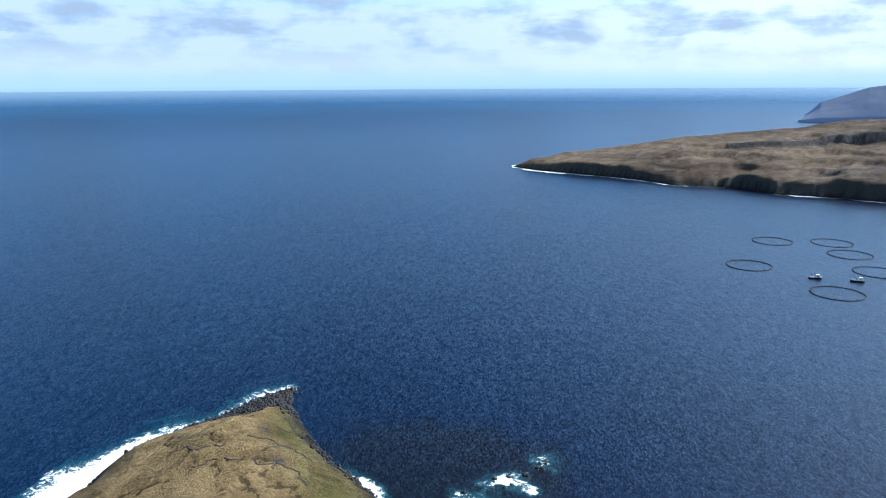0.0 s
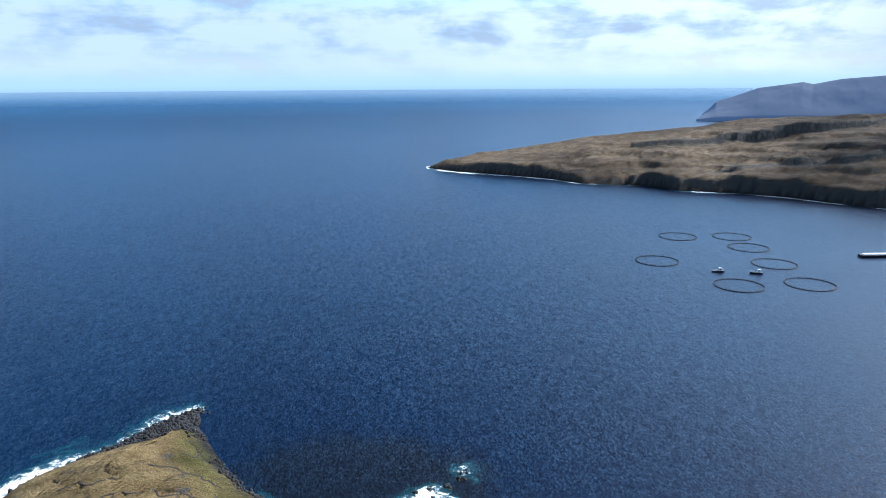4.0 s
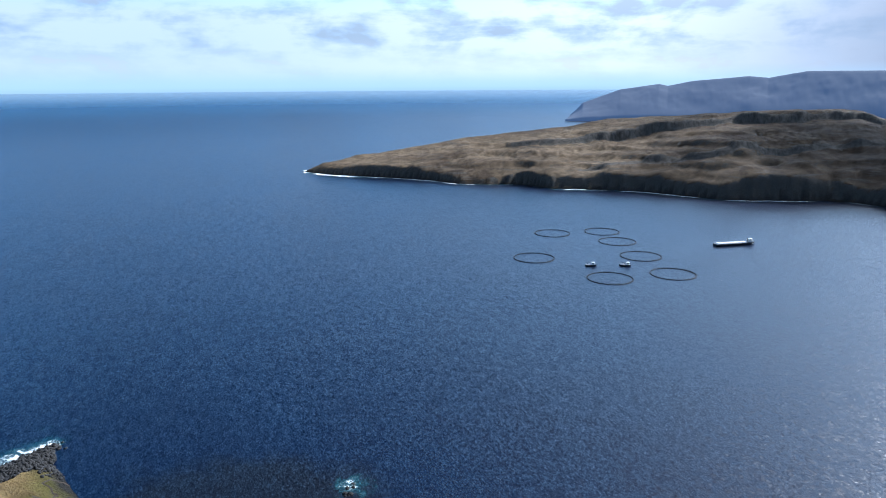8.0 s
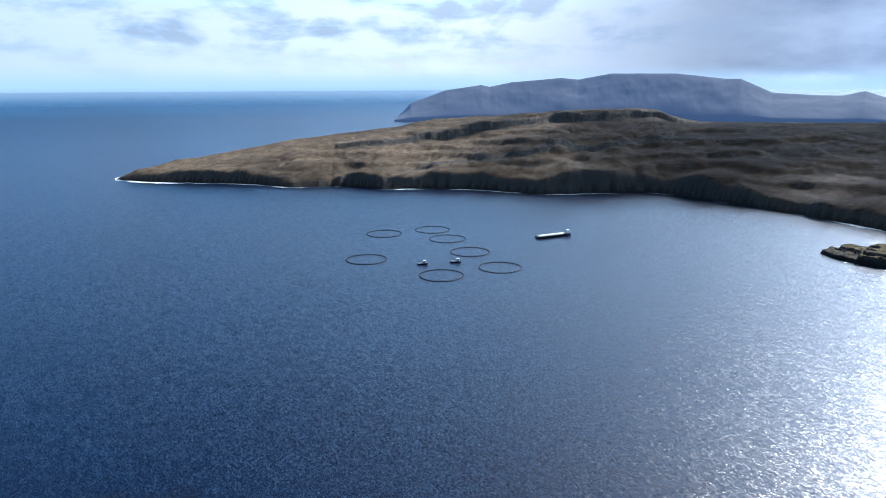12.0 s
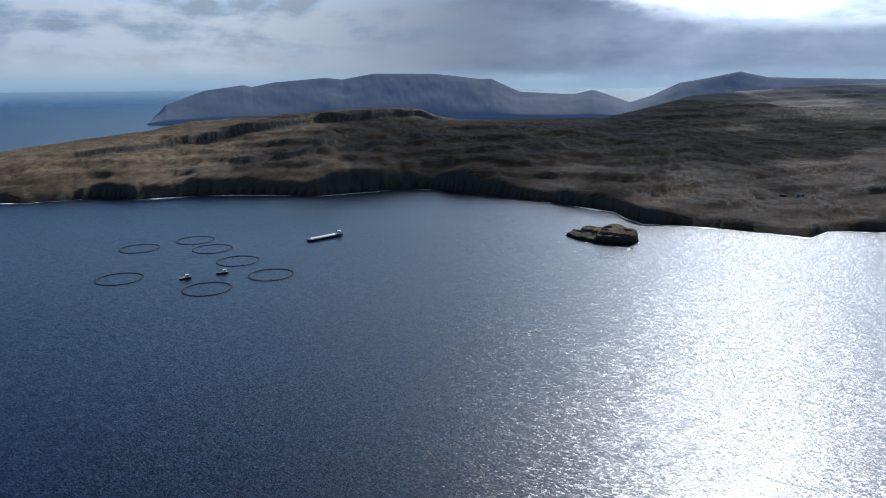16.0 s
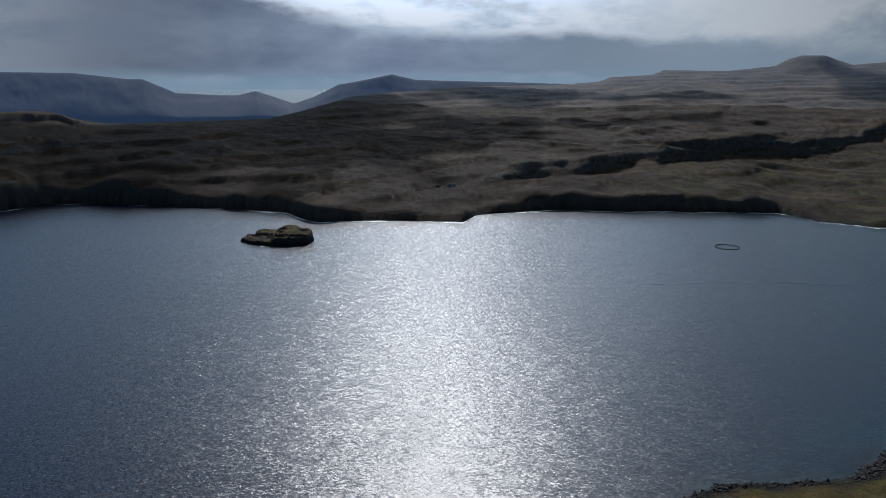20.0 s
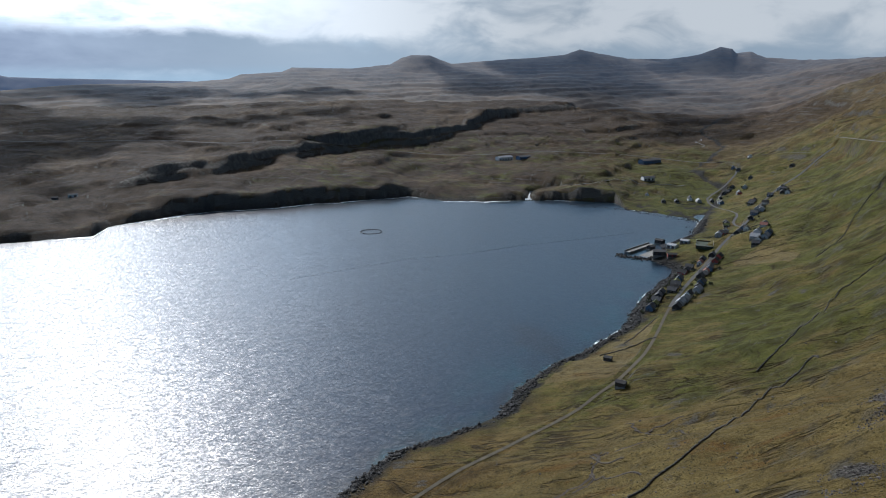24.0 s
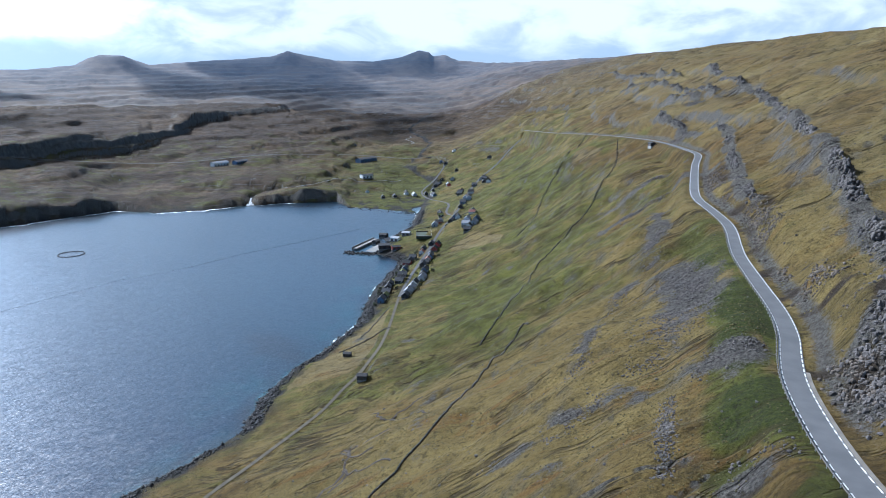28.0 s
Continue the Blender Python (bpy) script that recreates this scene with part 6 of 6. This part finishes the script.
def build_harbour():
    pier = new("pier")
    a, b = np.array([616.0, -405.0]), np.array([638.0, -450.0])
    u = (b - a) / np.linalg.norm(b - a)
    turn = math.degrees(math.atan2(u[1], u[0]))
    long = float(np.linalg.norm(b - a))
    part("quay_wall", box(0, -3.2, -3, long, 3.2, 2.2, bevel=0.1), CONCRETE, pier, "grey concrete quay wall")
    part("parapet", box(0, 2.3, 2.2, long, 3.1, 3.4, bevel=0.06), CONCRETE, pier)
    first = None
    for k in range(6):
        if first is None:
            first = made = part("bollard", tube([(0, 0, 0), (0, 0, 0.6)], 0.22, 8), HULL_DARK, pier)
        else:
            made = new("bollard", first.data)
            made.parent = pier
        made.location = (4 + k * 8, -2.6, 2.2)
    pier.matrix_basis = pose(*a, 0, 0, 0, turn)
    tagged(pier, "dark concrete harbour pier with a parapet and bollards", "pier")
    slip = part("slipway", prism([(-16, -0.8), (16, 1.6), (16, -2), (-16, -2)], -9, 9), CONCRETE, None)
    slip.matrix_basis = pose(600, -424, 0.3, 0, 0, -70)
    tagged(slip, "grey concrete slipway and yard at the harbour", "slipway")
    pitch = new("ball_court")
    z = float(heights([565], [-460])[0])
    part("turf", box(-13, -8, -2, 13, 8, 0.25), plain("court_turf", (0.030, 0.042, 0.026), 0.9), pitch, "dull green playing surface")
    for x0, y0, x1, y1 in ((-13, -8, 13, -8), (13, -8, 13, 8), (13, 8, -13, 8), (-13, 8, -13, -8)):
        part("fence_rail", tube([(x0, y0, 2.2), (x1, y1, 2.2)], 0.09, 5), STEEL, pitch)
        part("kickboard", box(min(x0, x1) - 0.08, min(y0, y1) - 0.08, 0.2, max(x0, x1) + 0.08, max(y0, y1) + 0.08, 1.2), WALLS["black"], pitch)
        for k in np.linspace(0, 1, 7)[:-1]:
            part("fence_post", tube([(x0 + (x1 - x0) * k, y0 + (y1 - y0) * k, 0), (x0 + (x1 - x0) * k, y0 + (y1 - y0) * k, 2.3)], 0.08, 5), STEEL, pitch)
    pitch.matrix_basis = pose(566, -461, z + 0.6, 0, 0, -40)
    tagged(pitch, "fenced ball court with dull green turf beside the road", "ball court")


build_harbour()


def build_stream():
    """The white fall at the head of the bay and the brook above it."""
    froth = plain("white_water", (0.30, 0.32, 0.34), 0.6, vary=0.75, size=2.5)
    brook = plain("brook_water", (0.12, 0.125, 0.13), 0.6, vary=0.4)
    p, h = spaced(table("948 -452, 960 -458, 975 -466, 990 -474, 1000 -480"), 1.5)
    wide = (1.2 + 4.5 * np.linspace(1, 0, len(p)) + fbm(p[:, 0], p[:, 1], 6, 2) * 3)[:, None]
    z = np.clip(heights(p[:, 0], p[:, 1]), 0, 3.2) + 0.25
    tagged(ribbon("waterfall", p, h, wide, -wide, z, froth, 0.6), "white waterfall tumbling over dark rocks into the bay", "waterfall", kind="structure")
    for text in ("1000 -480, 1010 -505, 1000 -530, 978 -560, 985 -600, 1000 -630, 975 -660, 962 -690, 950 -734", "1345 -1090, 1320 -1070, 1310 -1040, 1270 -1035, 1240 -1000"):
        p, h = spaced(rounded(table(text), 3), 4)
        p = p + np.c_[fbm(p[:, 0], p[:, 1], 20, 2), fbm(p[:, 1], p[:, 0], 20, 2)] * 8
        tagged(ribbon("brook", p, h, 0.6, -0.6, heights(p[:, 0], p[:, 1]) + 0.35, brook, 0.8), "narrow pale brook winding over the moor", "brook", kind="structure")


build_stream()


def shrub(seed):
    """A low dark garden shrub: short stems and many small leaf clumps."""
    rnd = np.random.RandomState(seed)
    bush = new("garden_shrub")
    stems = bmesh.new()
    for k in range(4):
        a = rnd.uniform(0, math.tau)
        tube([(0, 0, -0.3), (0.4 * math.cos(a), 0.4 * math.sin(a), 0.8), (1.0 * math.cos(a), 1.0 * math.sin(a), 1.7)], 0.07, 5, bm=stems)
    part("stem", stems, DOOR_PAINT, bush)
    leaves = bmesh.new()
    for k in range(46):
        c = rnd.normal(0, 1, 3)
        c = c / np.linalg.norm(c) * rnd.uniform(0.6, 1.0) * np.array([1.9, 1.6, 1.2]) + np.array([0, 0, 1.4])
        at = Matrix.Translation(Vector(c)) @ pose(0, 0, 0, rnd.uniform(0, 180), rnd.uniform(0, 180), 0)
        bmesh.ops.create_icosphere(leaves, subdivisions=1, radius=rnd.uniform(0.25, 0.5), matrix=at @ Matrix.Diagonal((1.0, 0.7, 0.4, 1)))
    part("crown", leaves, SHRUB_LEAF, bush)
    return tagged(bush, "low dark green shrub growing between the village houses", "shrub", "garden shrubs")


SHRUB_LEAF = rock_material("dark_shrub_leaves", (0.012, 0.016, 0.007), (0.04, 0.05, 0.018))
first_shrub = None
for x, y in taken[:70]:
    for _ in range(1 if x > 600 else 2):
        a, far = random.uniform(0, math.tau), random.uniform(6.5, 10)
        px, py = x + far * math.cos(a), y + far * math.sin(a)
        if land(np.array([px]), np.array([py]))[1][0] < 6 or from_line(np.array([px]), np.array([py]), LANE)[0] < 4 or min(math.hypot(px - q, py - w) for q, w in taken) < 6:
            continue
        m = pose(px, py, float(heights([px], [py])[0]), 0, 0, random.uniform(0, 360))
        if first_shrub is None:
            first_shrub = shrub(3)
            first_shrub.matrix_basis = m
        else:
            copy_thing(first_shrub, m)
